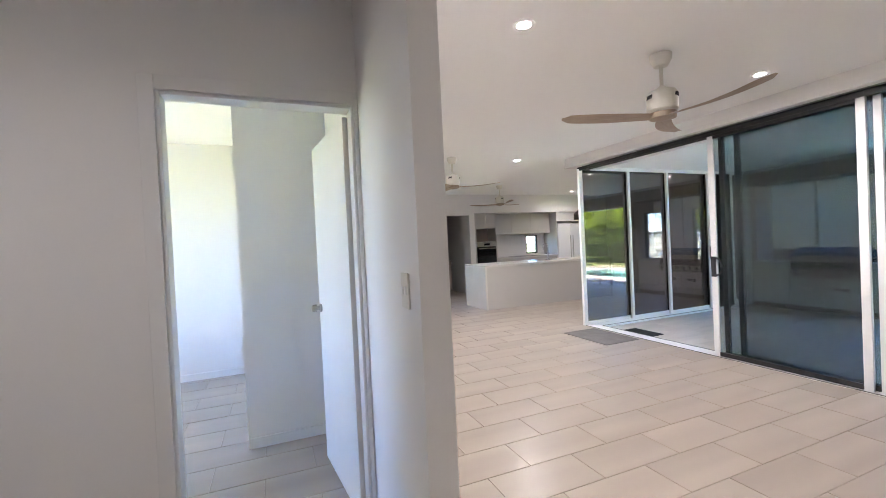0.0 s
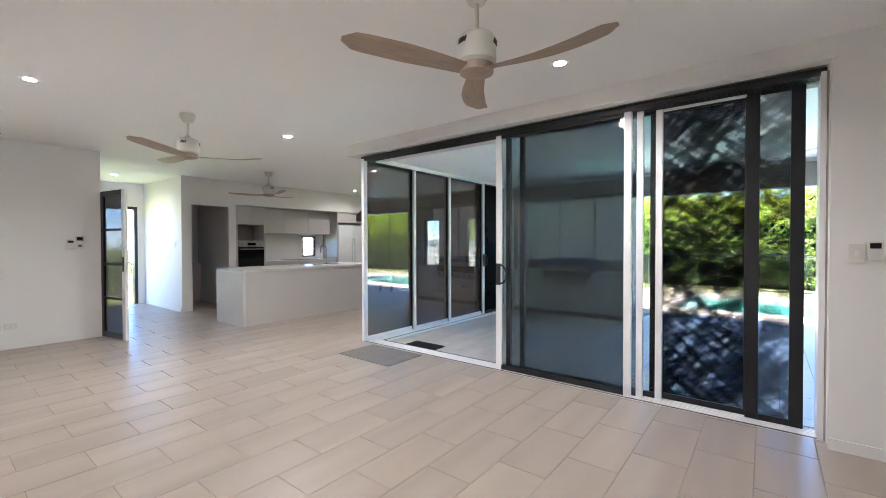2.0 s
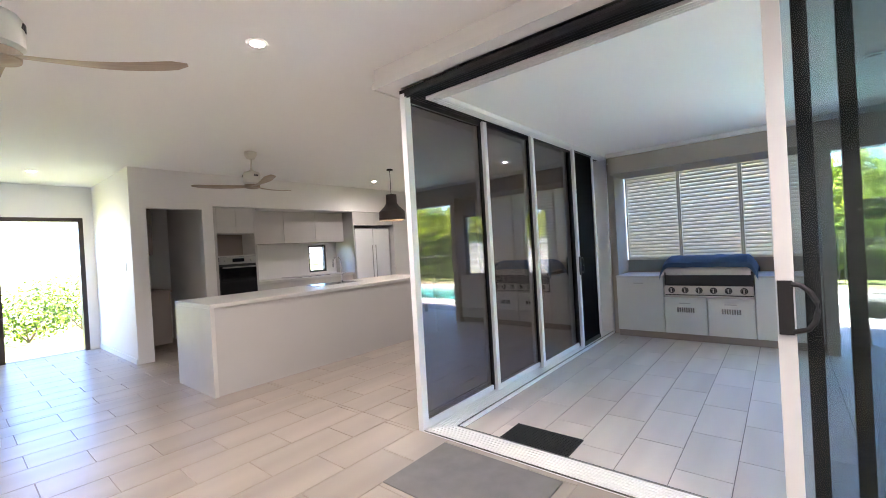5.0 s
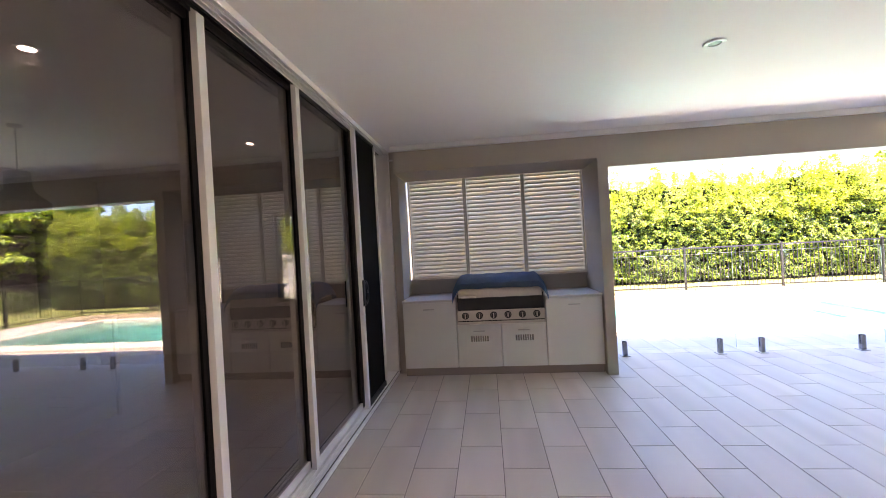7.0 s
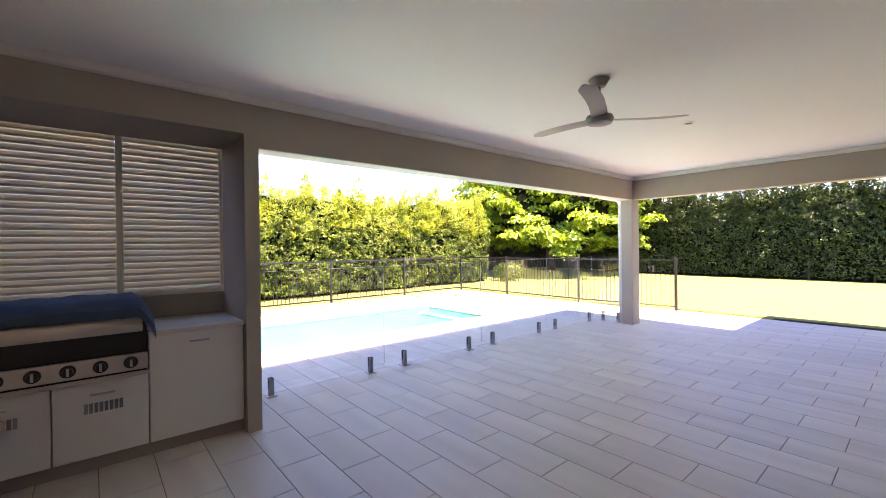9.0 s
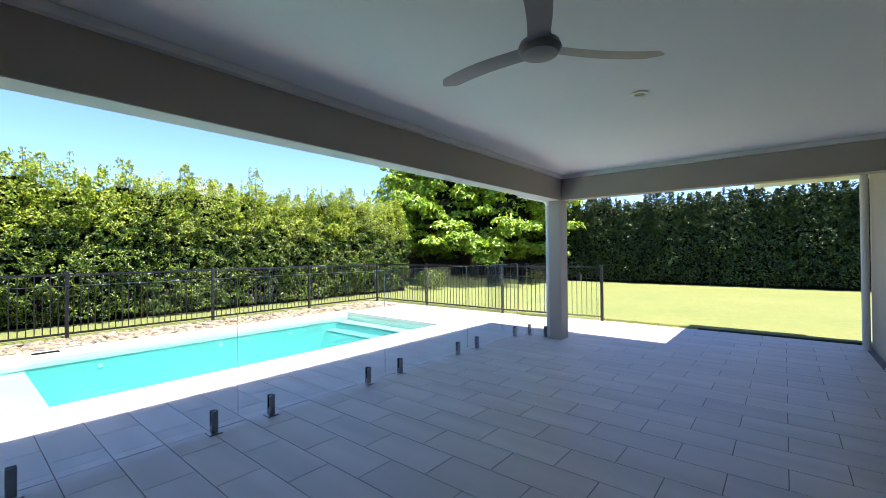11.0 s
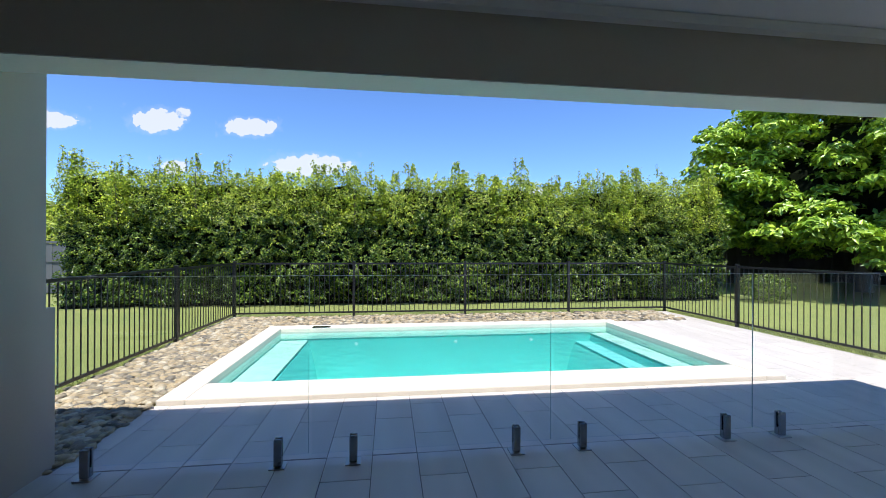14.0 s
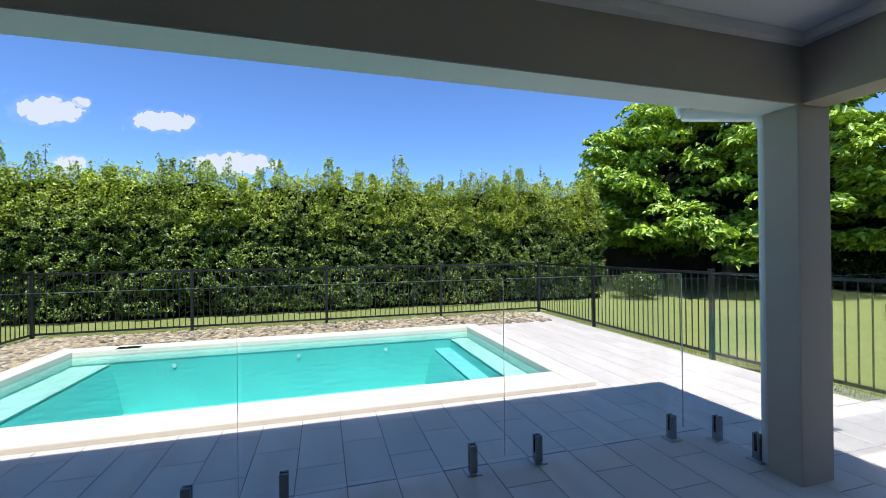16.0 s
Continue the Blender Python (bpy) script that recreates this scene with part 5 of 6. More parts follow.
box_part("drawer", M_CAB, tower, (-0.283, 0.0, 0.10, 0.288, 0.02, 0.70), bevel=0.002)
oven = thing("oven", "black glass wall oven with a steel control strip", "oven", (5.357, 9.345, 0.71))
box_part("body", M_BLACK, oven, (-0.283, 0.005, 0.0, 0.284, 0.55, 0.648))
box_part("door", M_OVEN, oven, (-0.28, -0.02, 0.01, 0.281, 0.004, 0.50), bevel=0.003)
box_part("control_strip", M_STEEL, oven, (-0.28, -0.02, 0.535, 0.281, 0.004, 0.645), bevel=0.003, label="steel control strip")
box_part("display", M_OVEN, oven, (-0.09, -0.0225, 0.565, 0.09, -0.0205, 0.62))
bm = bmesh.new()
tube(bm, (-0.25, -0.05, 0.485), (0.25, -0.05, 0.485), 0.011, seg=12)
for sx in (-0.22, 0.22):
    tube(bm, (sx, -0.05, 0.485), (sx, -0.015, 0.485), 0.008, seg=8)
part("handle", bm, M_STEEL, oven, "steel bar handle", smooth=True)
for sx in (-0.2, 0.2):
    bm = bmesh.new()
    tube(bm, (sx, -0.021, 0.592), (sx, -0.045, 0.592), 0.022, 0.019, seg=20)
    part("knob", bm, M_STEEL, oven, smooth=True)


def wall_unit(name, x0, x1, y0, y1, z0, z1, doors, label, group):
    c = thing(name, label, "cabinet", ((x0 + x1) / 2, y0, z0), group=group)
    h, d, hh = (x1 - x0) / 2, y1 - y0, z1 - z0
    box_part("carcass", M_CAB, c, (-h, 0.02, 0, h, d, hh), bevel=0.002)
    w = 2 * h / doors
    for k in range(doors):
        box_part("door", M_CAB, c, (-h + k * w + 0.0015, 0.0, 0.002, -h + (k + 1) * w - 0.0015, 0.0185, hh - 0.002), bevel=0.002)
    return c


for k in range(3):
    wall_unit("wall_cupboard", 5.69 + k * 0.65, 5.69 + (k + 1) * 0.65, 9.66, 9.998, 1.55, 2.13, 1, "pale grey laminate overhead cupboard above the splashback", "overhead cupboards")
for k in range(3):
    wall_unit("base_cupboard", 5.69 + k * 0.65, 5.69 + (k + 1) * 0.65, 9.42, 9.998, 0.10, 0.878, 1, "pale grey laminate base cupboard below the stone top", "base cupboards")
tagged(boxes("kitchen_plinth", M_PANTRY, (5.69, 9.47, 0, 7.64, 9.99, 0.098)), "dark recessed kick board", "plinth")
tagged(boxes("kitchen_worktop", M_STONE, (5.685, 9.40, 0.88, 7.645, 9.998, 0.92), bevel=0.003), "pale stone worktop along the back wall", "worktop")
cook = thing("cooktop", "black ceramic glass cooktop", "cooktop", (6.75, 9.68, 0.9205))
box_part("glass", M_OVEN, cook, (-0.36, -0.24, 0, 0.36, 0.24, 0.007), bevel=0.002)
fridge_side = thing("fridge_surround", "grey laminate panel and cupboard over the fridge", "cabinet", (8.19, 9.345, 0))
box_part("side_panel", M_CAB, fridge_side, (-0.545, 0.0, 0, -0.52, 0.62, 2.13), bevel=0.002)
box_part("upper_door", M_CAB, fridge_side, (-0.518, 0.0, 1.86, 0.01, 0.02, 2.125), bevel=0.002)
box_part("upper_door", M_CAB, fridge_side, (0.013, 0.0, 1.86, 0.55, 0.02, 2.125), bevel=0.002)
box_part("upper_box", M_CAB, fridge_side, (-0.518, 0.021, 1.86, 0.55, 0.6, 2.125))
fridge = thing("fridge", "white two-door fridge standing in the kitchen recess", "fridge", (8.16, 9.36, 0))
box_part("body", M_WHITE, fridge, (-0.46, 0.06, 0.02, 0.46, 0.62, 1.80), bevel=0.01)
box_part("door", M_WHITE, fridge, (-0.46, 0.0, 0.03, -0.003, 0.058, 1.795), bevel=0.012)
box_part("door", M_WHITE, fridge, (0.003, 0.0, 0.03, 0.46, 0.058, 1.795), bevel=0.012)
for sx in (-0.045, 0.045):
    bm = bmesh.new()
    tube(bm, (sx, -0.03, 0.75), (sx, -0.03, 1.45), 0.010, seg=10)
    part("handle", bm, M_STEEL, fridge, smooth=True)
pend = thing("pendant_lamp", "dark metal barn pendant lamp over the island", "pendant lamp", (7.05, 7.58, CEIL))
bm = bmesh.new()
lathe(bm, [(0.05, 0), (0.052, -0.02), (0.01, -0.03)])
part("ceiling_rose", bm, M_BLACK, pend, smooth=True)
bm = bmesh.new()
tube(bm, (0, 0, -0.02), (0, 0, -0.42), 0.005, seg=8)
part("cord", bm, M_BLACK, pend)
bm = bmesh.new()
lathe(bm, [(0.03, -0.40), (0.085, -0.41), (0.09, -0.55), (0.12, -0.60), (0.205, -0.68), (0.21, -0.82), (0.204, -0.82), (0.199, -0.685), (0.115, -0.61), (0.08, -0.56), (0.02, -0.55)])
part("shade", bm, M_BULKHEAD, pend, "dark bronze metal shade", smooth=True)
bm = bmesh.new()
bmesh.ops.create_uvsphere(bm, u_segments=16, v_segments=10, radius=0.045, matrix=Matrix.Translation((0, 0, -0.70)))
part("bulb", bm, emitter("warm_bulb", (1.0, 0.72, 0.4), 12.0), pend, smooth=True)

# pantry seen through its opening
pan = thing("pantry_bench", "taupe pantry base cupboard with a bench top", "cabinet", (4.42, 10.55, 0))
box_part("carcass", M_PANTRY, pan, (-0.295, -0.5, 0.09, 0.2, 0.44, 0.87))
box_part("bench_top", M_PANTRY, pan, (-0.297, -0.5, 0.871, 0.23, 0.44, 0.905), bevel=0.003)
box_part("upstand", M_PANTRY, pan, (-0.297, 0.41, 0.906, 0.2, 0.435, 1.0))
up = thing("pantry_cupboard", "taupe pantry overhead cupboard", "cabinet", (4.42, 10.7, 1.45))
box_part("carcass", M_PANTRY, up, (-0.297, -0.45, 0, 0.05, 0.29, 0.85))
box_part("door", M_PANTRY, up, (0.052, -0.44, 0.003, 0.07, 0.28, 0.847), bevel=0.002)

# ---- windows ----
def louvre_window(y0, y1, z0, z1):
    w = thing("louvre_window", "black-framed window with clear glass louvre blades, tilted open", "window", (9.56, (y0 + y1) / 2, z0), group="dining louvre windows")
    h, hh = (y1 - y0) / 2, z1 - z0
    box_part("frame_side", M_BLACK, w, (-0.05, -h, 0, 0.05, -h + 0.04, hh))
    box_part("frame_side", M_BLACK, w, (-0.05, h - 0.04, 0, 0.05, h, hh))
    box_part("sill", M_BLACK, w, (-0.05, -h + 0.04, 0, 0.05, h - 0.04, 0.035))
    box_part("head", M_BLACK, w, (-0.05, -h + 0.04, hh - 0.035, 0.05, h - 0.04, hh))
    for k in range(8):
        bm = bmesh.new()
        box(bm, -0.07, -h + 0.045, -0.003, 0.07, h - 0.045, 0.003)
        b = part("glass_blade", bm, M_TINT, w)
        b.matrix_basis = pose(0, 0, 0.10 + k * (hh - 0.16) / 7.4, 0, 52, 0)
        box_part("blade_clip", M_BLACK, b, (-0.07, -h + 0.041, -0.006, 0.07, -h + 0.05, 0.006))


louvre_window(6.05, 6.59, 0.70, 1.95)
louvre_window(7.41, 7.98, 0.70, 1.95)
kw = thing("kitchen_window", "small black-framed kitchen window in the splashback", "window", (7.23, 10.05, 0.97))
for a in ((-0.2, -0.04, 0, -0.165, 0.04, 0.53), (0.165, -0.04, 0, 0.2, 0.04, 0.53), (-0.165, -0.04, 0, 0.165, 0.04, 0.035), (-0.165, -0.04, 0.495, 0.165, 0.04, 0.53)):
    box_part("frame", M_BLACK, kw, a)
for k in range(3):
    box_part("bar", M_BLACK, kw, (-0.165, -0.012, 0.14 + k * 0.115, 0.165, 0.012, 0.155 + k * 0.115))
box_part("pane", M_GLASS, kw, (-0.165, 0.014, 0.035, 0.165, 0.02, 0.495))

# ---- doors ----
fd = thing("front_door_frame", "dark stained timber front door frame, standing open", "door frame", (3.37, 11.47, 0))
box_part("jamb", M_DARKWOOD, fd, (-0.5, -0.075, 0, -0.44, 0.075, 2.12), bevel=0.004)
box_part("jamb", M_DARKWOOD, fd, (0.44, -0.075, 0, 0.5, 0.075, 2.12), bevel=0.004)
box_part("head", M_DARKWOOD, fd, (-0.44, -0.075, 2.06, 0.44, 0.075, 2.12), bevel=0.004)
sd = thing("glazed_door", "black-framed dark glazed door with a white edge, standing open at the hall corner", "door", (2.505, 7.975, 0.01), turn=-80.5)
box_part("stile", M_BLACK, sd, (0.0, -0.02, 0, 0.07, 0.02, 2.04), bevel=0.003)
box_part("stile", M_WHITE, sd, (0.58, -0.02, 0, 0.66, 0.02, 2.04), bevel=0.003)
box_part("rail", M_BLACK, sd, (0.07, -0.019, 0, 0.58, 0.019, 0.07), bevel=0.003)
box_part("rail", M_BLACK, sd, (0.07, -0.019, 1.97, 0.58, 0.019, 2.04), bevel=0.003)
box_part("pane", M_SMOKED, sd, (0.07, -0.006, 0.07, 0.58, 0.006, 1.97), label="dark tinted pane")
for z in (0.55, 1.02, 1.5):
    box_part("glazing_bar", M_BLACK, sd, (0.07, -0.016, z - 0.015, 0.58, 0.016, z + 0.015), bevel=0.002)
box_part("lock_plate", M_BLACK, sd, (0.605, -0.03, 0.93, 0.64, 0.03, 1.13), bevel=0.003)
bm = bmesh.new()
for s in (-1, 1):
    tube(bm, (0.62, 0.0, 1.05), (0.62, s * 0.06, 1.05), 0.009, seg=10)
    tube(bm, (0.62, s * 0.06, 1.05), (0.51, s * 0.06, 1.05), 0.009, seg=10)
part("lever_handle", bm, M_BLACK, sd, "black lever handle", smooth=True)
for z in (0.25, 1.0, 1.8):
    bm = bmesh.new()
    tube(bm, (-0.006, 0.012, z - 0.05), (-0.006, 0.012, z + 0.05), 0.008, seg=10)
    part("hinge", bm, M_STEEL, sd)


def architrave(name, spans, label):
    return tagged(boxes(name, M_TRIM, *spans, bevel=0.004), label, "door trim", kind="structure")


architrave("trim_bedroom_door", [(-0.36, 1.645, 0, -0.30, 1.659, 2.13), (0.50, 1.645, 0, 0.519, 1.659, 2.13), (-0.30, 1.645, 2.07, 0.50, 1.659, 2.13)], "white architrave round the bedroom door")
architrave("trim_bedroom_jamb", [(-0.30, 1.66, 0, -0.285, 1.76, 2.07), (0.485, 1.66, 0, 0.50, 1.76, 2.07), (-0.285, 1.66, 2.055, 0.485, 1.76, 2.07)], "white door jamb")
bd = thing("bedroom_door", "white flush door standing open into the bedroom", "door", (0.478, 1.765, 0.01), turn=96)
box_part("leaf", M_TRIM, bd, (0.0, -0.02, 0, 0.76, 0.018, 2.035), bevel=0.003)
for z in (0.22, 1.02, 1.80):
    box_part("hinge", M_STEEL, bd, (-0.012, -0.028, z - 0.05, 0.02, -0.0195, z + 0.05))
for s in (-1, 1):
    bm = bmesh.new()
    tube(bm, (0.70, 0, 1.0), (0.70, s * 0.028, 1.0), 0.027, seg=18)
    tube(bm, (0.70, s * 0.028, 1.0), (0.70, s * 0.05, 1.0), 0.012, seg=14)
    tube(bm, (0.70, s * 0.05, 1.0), (0.70, s * 0.075, 1.0), 0.026, 0.022, seg=18)
    part("knob", bm, M_STEEL, bd, "brushed steel knob", smooth=True)
architrave("trim_side_door", [(0.621, 7.04, 0, 0.635, 7.10, 2.13), (0.621, 7.90, 0, 0.635, 7.96, 2.13), (0.621, 7.10, 2.07, 0.635, 7.90, 2.13)], "white architrave round the side door")
s2 = thing("side_door", "white flush door in the side wall, shut", "door", (0.58, 7.5, 0.01))
box_part("leaf", M_TRIM, s2, (-0.02, -0.39, 0, 0.018, 0.39, 2.04), bevel=0.003)
for z in (0.22, 1.02, 1.80):
    box_part("hinge", M_STEEL, s2, (0.0185, -0.405, z - 0.05, 0.03, -0.375, z + 0.05))
structure("trim_opening_pantry", M_TRIM, "white jamb lining of the pantry opening", (4.171, 9.338, 0, 4.183, 9.47, 2.08), (4.877, 9.338, 0, 4.889, 9.47, 2.08))

# ---- wall fittings ----
def plate(name, x, y, z, w, h, d, face, label, rockers=1, mat=None):
    """face: the direction the plate looks along ('-x', '+x', '-y')."""
    p = thing(name, label, "switch" if "switch" in name else "fitting", (x, y, z), turn={"-y": 0, "-x": -90, "+x": 90}[face])
    box_part("cover", mat or M_PLASTIC, p, (-w / 2, -d, -h / 2, w / 2, -0.0005, h / 2), bevel=0.0025)
    for k in range(rockers):
        c = (k - (rockers - 1) / 2) * w / (rockers + 0.3)
        box_part("rocker", M_TRIM, p, (c - 0.008, -d - 0.004, -0.014, c + 0.008, -d - 0.0002, 0.014), bevel=0.001)
    return p


plate("light_switch", 0.52, 1.0, 1.24, 0.075, 0.118, 0.009, "-x", "white wall switch on the nib wall", 2)
plate("light_switch", 4.44, 0.115, 1.25, 0.075, 0.118, 0.009, "-x", "white wall switch beside the air-conditioner control", 1)
plate("light_switch", 4.0, 9.66, 1.3, 0.075, 0.118, 0.009, "-x", "white wall switch in the entry hall", 1)
plate("power_point", 1.45, 7.98, 0.275, 0.118, 0.075, 0.009, "-y", "white double power point low on the wall", 2)
plate("power_point", 1.585, 7.98, 0.285, 0.118, 0.075, 0.009, "-y", "white data point low on the wall", 2)
therm = plate("wall_controller", 4.44, 0.035, 1.265, 0.068, 0.118, 0.02, "-x", "cream air-conditioner controller with a dark display", 0)
box_part("display", M_OVEN, therm, (-0.024, -0.0225, 0.015, 0.024, -0.0203, 0.048))
kp = plate("alarm_keypad", 2.16, 7.98, 1.31, 0.085, 0.13, 0.025, "-y", "cream alarm keypad on the wall", 0)
box_part("display", M_OVEN, kp, (-0.03, -0.0275, 0.02, 0.03, -0.0253, 0.05))
ic = plate("intercom", 2.255, 7.98, 1.335, 0.085, 0.17, 0.03, "-y", "cream intercom panel with a dark screen", 0)
box_part("screen", M_OVEN, ic, (-0.032, -0.0325, 0.025, 0.032, -0.0303, 0.075))
box_part("speaker", M_DARKST, ic, (-0.02, -0.0315, -0.06, 0.02, -0.0303, -0.03))
sm = thing("smoke_alarm", "round white smoke alarm on the ceiling", "smoke alarm", (1.44, 7.62, CEIL))
bm = bmesh.new()
lathe(bm, [(0.06, 0), (0.062, -0.02), (0.05, -0.035), (0.01, -0.037)])
part("body", bm, M_PLASTIC, sm, smooth=True)
bm = bmesh.new()
lathe(bm, [(0.0625, -0.010), (0.0635, -0.013), (0.0625, -0.016)])
part("vent_band", bm, M_DARKST, sm)

# ---- console with a leaning pole ----
con = thing("console", "low white console with open dark niches on splayed legs", "console", (3.55, -0.685, 0))
CW, CD = 0.87, 0.205
box_part("top", M_TRIM, con, (-CW, -CD, 0.50, CW, CD, 0.525), bevel=0.003)
box_part("base", M_TRIM, con, (-CW, -CD, 0.115, CW, CD, 0.135), bevel=0.003)
for x in (-CW + 0.012, CW - 0.012, 0.0):
    box_part("side_panel", M_TRIM, con, (x - 0.011, -CD, 0.136, x + 0.011, CD - 0.002, 0.499))
box_part("back_panel", M_PANTRY, con, (-CW + 0.02, -CD + 0.002, 0.136, CW - 0.02, -CD + 0.012, 0.499))
box_part("door", M_TRIM, con, (0.012, CD - 0.02, 0.138, CW - 0.024, CD - 0.002, 0.497), bevel=0.002)
box_part("shelf", M_TRIM, con, (-CW + 0.024, -CD + 0.014, 0.305, -0.012, CD - 0.004, 0.323))
for sx in (-1, 1):
    for sy in (-1, 1):
        bm = bmesh.new()
        tube(bm, (sx * (CW - 0.12), sy * (CD - 0.06), 0.114), (sx * (CW - 0.07), sy * (CD - 0.02), 0.0), 0.022, 0.013, seg=12)
        part("leg", bm, M_PLASTIC, con, smooth=True)
pole = thing("timber_pole", "bare timber pole leaning on the console against the wall", "pole", (4.18, -0.72, 0.526))
bm = bmesh.new()
tube(bm, (0, 0, 0.0), (-0.42, -0.155, 0.95), 0.024, seg=12)
part("shaft", bm, M_POLE, pole, smooth=True)

# ---- mats ----
im = tagged(boxes("floor_mat", M_MAT, (3.95, 3.71, 0.0035, 4.505, 4.545, 0.012), bevel=0.003), "flat grey woven mat inside the open doors", "mat")
PLACE = GARDEN
om = thing("door_mat", "black rubber grid door mat on the patio tiles", "mat", (4.97, 4.0, PATIO + 0.0035))
box_part("base", M_RUBBER, om, (-0.155, -0.265, 0, 0.155, 0.265, 0.008), bevel=0.003)
bm = bmesh.new()
for i in range(14):
    for j in range(24):
        x, y = -0.143 + i * 0.022, -0.253 + j * 0.022
        box(bm, x - 0.006, y - 0.006 + 0.003 * (i % 2), 0.008, x + 0.006, y + 0.006 + 0.003 * (i % 2), 0.014)
tagged(part("studs", bm, M_RUBBER, om), kind="stuff")

# ---- clouds, far beyond the garden ----
def cloud_material():
    m = bpy.data.materials.new("cloud_vapour")
    m.use_nodes = True
    t = m.node_tree
    t.nodes.remove(bsdf(m))
    c = t.nodes.new("ShaderNodeTexCoord")
    info = t.nodes.new("ShaderNodeObjectInfo")
    sh = t.nodes.new("ShaderNodeVectorMath")
    sh.operation = "ADD"
    mul = t.nodes.new("ShaderNodeMath")
    mul.operation = "MULTIPLY"
    mul.inputs[1].default_value = 50
    wire(m, info.outputs["Random"], mul.inputs[0])
    wire(m, c.outputs["Object"], sh.inputs[0])
    wire(m, mul.outputs[0], sh.inputs[1])
    n = noise_tex(m, sh.outputs[0], 0.11, 7, 0.55)
    g = t.nodes.new("ShaderNodeTexGradient")
    g.gradient_type = "SPHERICAL"
    mp = t.nodes.new("ShaderNodeMapping")
    mp.inputs["Location"].default_value = (-1, -1, 0)
    mp.inputs["Scale"].default_value = (2, 2, 0)
    wire(m, c.outputs["UV"], mp.inputs["Vector"])
    wire(m, mp.outputs[0], g.inputs["Vector"])
    add = t.nodes.new("ShaderNodeMath")
    add.operation = "MULTIPLY_ADD"
    add.inputs[1].default_value = 1.25
    wire(m, n, add.inputs[0])
    wire(m, g.outputs["Fac"], add.inputs[2])
    a = ramp(m, add.outputs[0], (0.72, (0, 0, 0)), (1.02, (0.14, 0.14, 0.14)), (1.6, (0.85, 0.85, 0.85)))
    clear = t.nodes.new("ShaderNodeBsdfTransparent")
    em = node(m, "ShaderNodeEmission", Color=(0.97, 0.98, 1.0, 1), Strength=0.6)
    blend = t.nodes.new("ShaderNodeMixShader")
    wire(m, a, blend.inputs[0])
    wire(m, clear.outputs[0], blend.inputs[1])
    wire(m, em.outputs[0], blend.inputs[2])
    wire(m, blend.outputs[0], t.nodes["Material Output"].inputs["Surface"])
    return m


M_CLOUD = cloud_material()
for y, z, w, h in ((241, 92, 62, 20), (167, 93, 52, 26), (103, 92, 48, 19), (60, 64, 90, 24), (155, 60, 36, 20), (285, 133, 90, 18), (300, 66, 60, 26), (-120, 45, 40, 20), (150, 100, 16, 10)):
    bm = bmesh.new()
    uv = bm.loops.layers.uv.new("UVMap")
    vs = [bm.verts.new((0, a * w / 2, b * h / 2)) for a, b in ((-1, -1), (1, -1), (1, 1), (-1, 1))]
    f = bm.faces.new(vs)
    for l, c in zip(f.loops, ((0, 0), (1, 0), (1, 1), (0, 1))):
        l[uv].uv = c
    cl = finish("backdrop_cloud", bm, M_CLOUD)
    cl.location = (330, y, z)
    cl.visible_shadow = False
    tagged(cl, "small white fair-weather cloud", "cloud", kind="structure")

# ---- tiles ----
TILE_L, TILE_W, JOINT = 0.5985, 0.2995, 0.0047
tile_meshes = {}


def tile_mesh(l, w, mat):
    key = (round(l, 3), round(w, 3), mat.name)
    if key not in tile_meshes:
        bm = bmesh.new()
        t, e = 0.010, 0.0018
        lo = [bm.verts.new((x * l / 2, y * w / 2, -t)) for x, y in ((-1, -1), (1, -1), (1, 1), (-1, 1))]
        up = [bm.verts.new((x * l / 2, y * w / 2, -e)) for x, y in ((-1, -1), (1, -1), (1, 1), (-1, 1))]
        top = [bm.verts.new((x * (l / 2 - e), y * (w / 2 - e), 0)) for x, y in ((-1, -1), (1, -1), (1, 1), (-1, 1))]
        for a, b in ((lo, up), (up, top)):
            for k in range(4):
                bm.faces.new((a[k], a[(k + 1) % 4], b[(k + 1) % 4], b[k]))
        bm.faces.new(top)
        me = bpy.data.meshes.new("tile")
        bm.to_mesh(me)
        bm.free()
        me.materials.append(mat)
        tile_meshes[key] = me
    return tile_meshes[key]


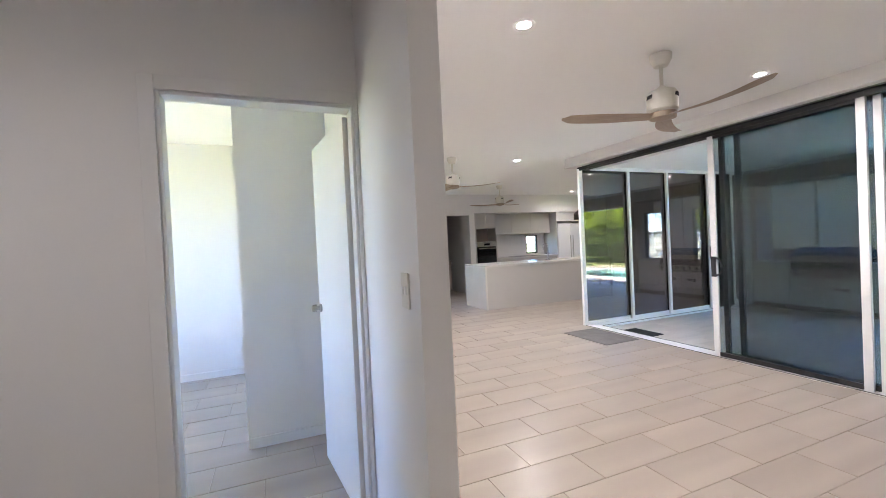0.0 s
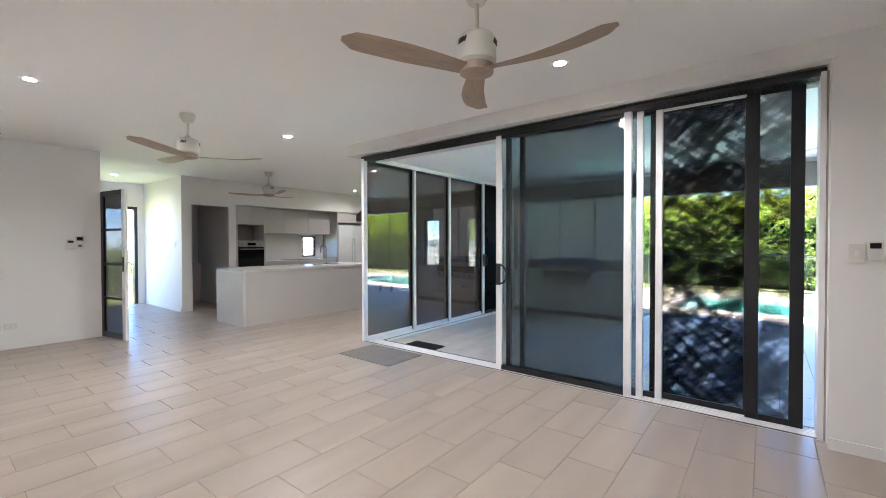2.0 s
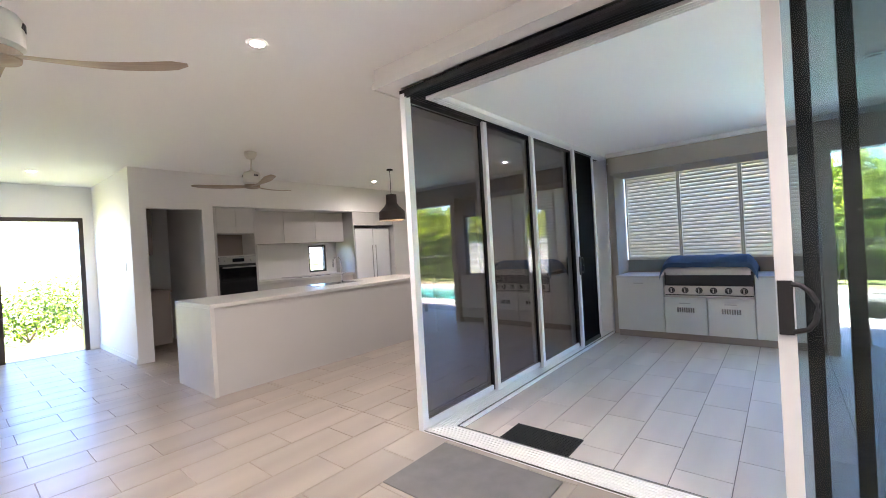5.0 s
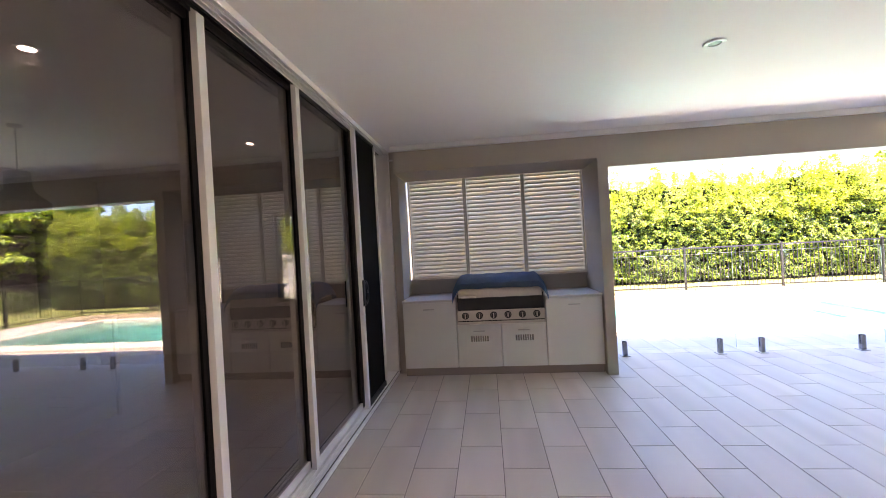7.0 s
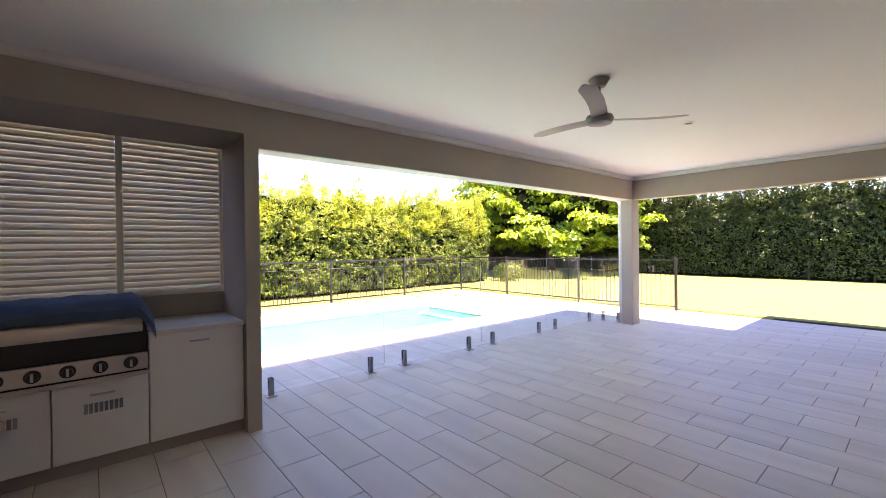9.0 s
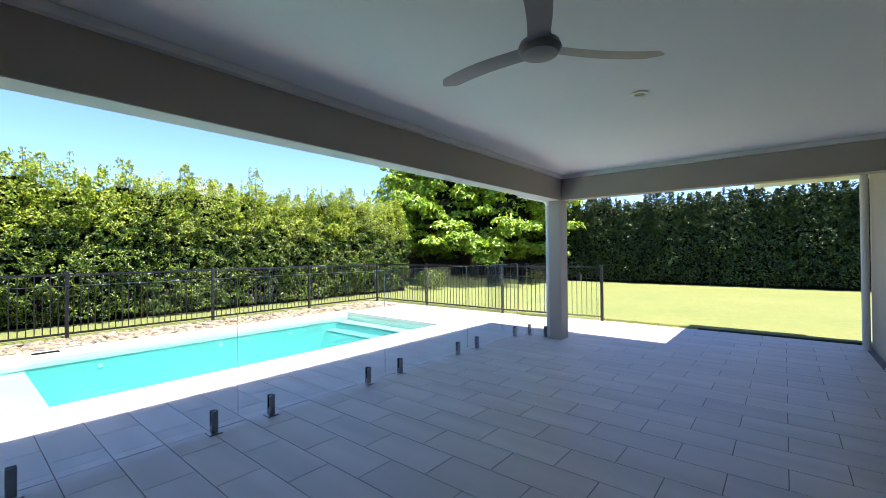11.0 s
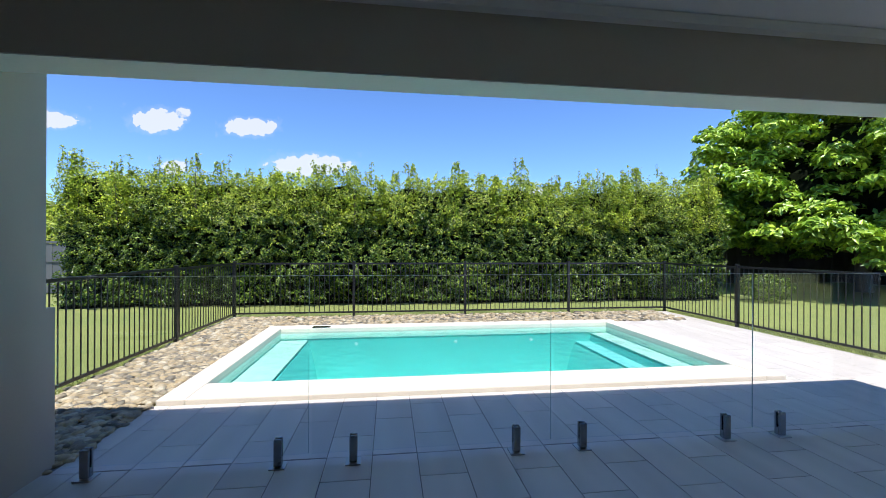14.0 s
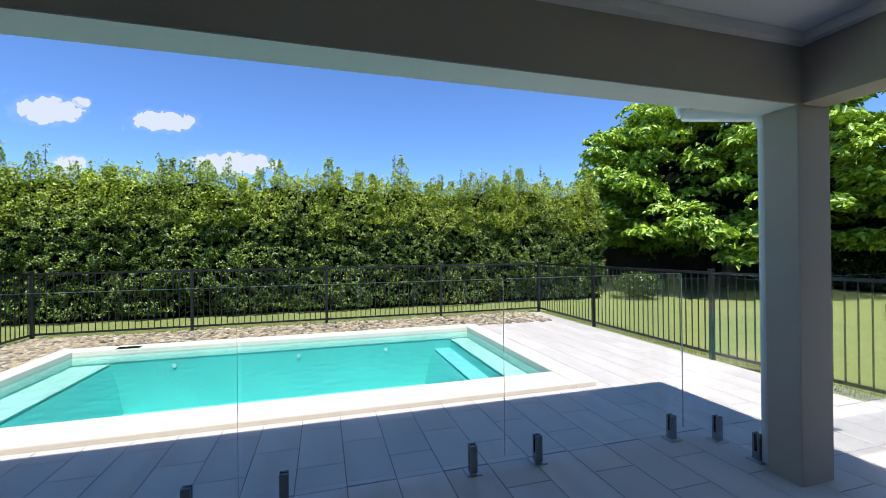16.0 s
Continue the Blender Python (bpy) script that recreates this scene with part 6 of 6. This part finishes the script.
def lay(area, anchor, z, mat, parent, singly=True, holes=()):
    """Half-bond rows with their length along x, cut to the area (x0, y0, x1, y1)."""
    x0, y0, x1, y1 = area
    px, py = TILE_L + JOINT, TILE_W + JOINT
    r0, r1 = math.floor((y0 - anchor[1]) / py), math.ceil((y1 - anchor[1]) / py)
    rng = random.Random(int(x0 * 100) + int(y0 * 10))
    joined = bmesh.new()
    for r in range(r0, r1):
        off = anchor[0] + (px / 2 if r % 2 else 0)
        k0, k1 = math.floor((x0 - off) / px), math.ceil((x1 - off) / px)
        for k in range(k0, k1):
            a0, a1 = max(x0, off + k * px), min(x1, off + k * px + TILE_L)
            b0, b1 = max(y0, anchor[1] + r * py), min(y1, anchor[1] + r * py + TILE_W)
            if a1 - a0 < 0.02 or b1 - b0 < 0.02:
                continue
            if any(a0 < h[2] and a1 > h[0] and b0 < h[3] and b1 > h[1] for h in holes):
                continue
            lift = rng.random() * 0.0006
            at = Vector(((a0 + a1) / 2, (b0 + b1) / 2, z + lift))
            if singly:
                ob = new("tile", tile_mesh(a1 - a0, b1 - b0, mat))
                ob.parent = parent
                ob.location = at
            else:
                me = tile_mesh(a1 - a0, b1 - b0, mat)
                n = len(joined.verts)
                joined.from_mesh(me)
                joined.verts.ensure_lookup_table()
                for v in joined.verts[n:]:
                    v.co += at
    if not singly:
        tagged(part("tiles", joined, mat, parent), "pale timber-look floor tiles", kind="stuff")
    else:
        joined.free()


floor_ob = bpy.data.objects["floor"]
IA, PA = (2.115, 4.25), (6.89, 3.45)
lay((0.64, -0.89, 4.56, 7.96), IA, 0.0025, M_TILE, floor_ob)
lay((-3.2, -0.89, 0.635, 0.855), IA, 0.0025, M_TILE, floor_ob, singly=False)
lay((-3.2, 0.859, 0.50, 4.94), IA, 0.0025, M_TILE, floor_ob, singly=False)
lay((2.49, 7.963, 4.56, 11.38), IA, 0.0025, M_TILE, floor_ob, singly=False)
lay((4.563, 4.842, 9.49, 9.40), IA, 0.0025, M_TILE, floor_ob, singly=False)
lay((4.563, 9.403, 4.93, 11.0), IA, 0.0025, M_TILE, floor_ob, singly=False)
lay((4.80, -6.64, 9.29, 4.60), PA, PATIO + 0.002, M_PTILE, patio_floor)
lay((9.294, -6.34, PX0 - 0.004, 2.09), PA, PATIO + 0.002, M_PTILE, pool_deck)
lay((PX0 - 0.001, -6.34, 15.2, PY0 - 0.004), PA, PATIO + 0.002, M_PTILE, pool_deck)
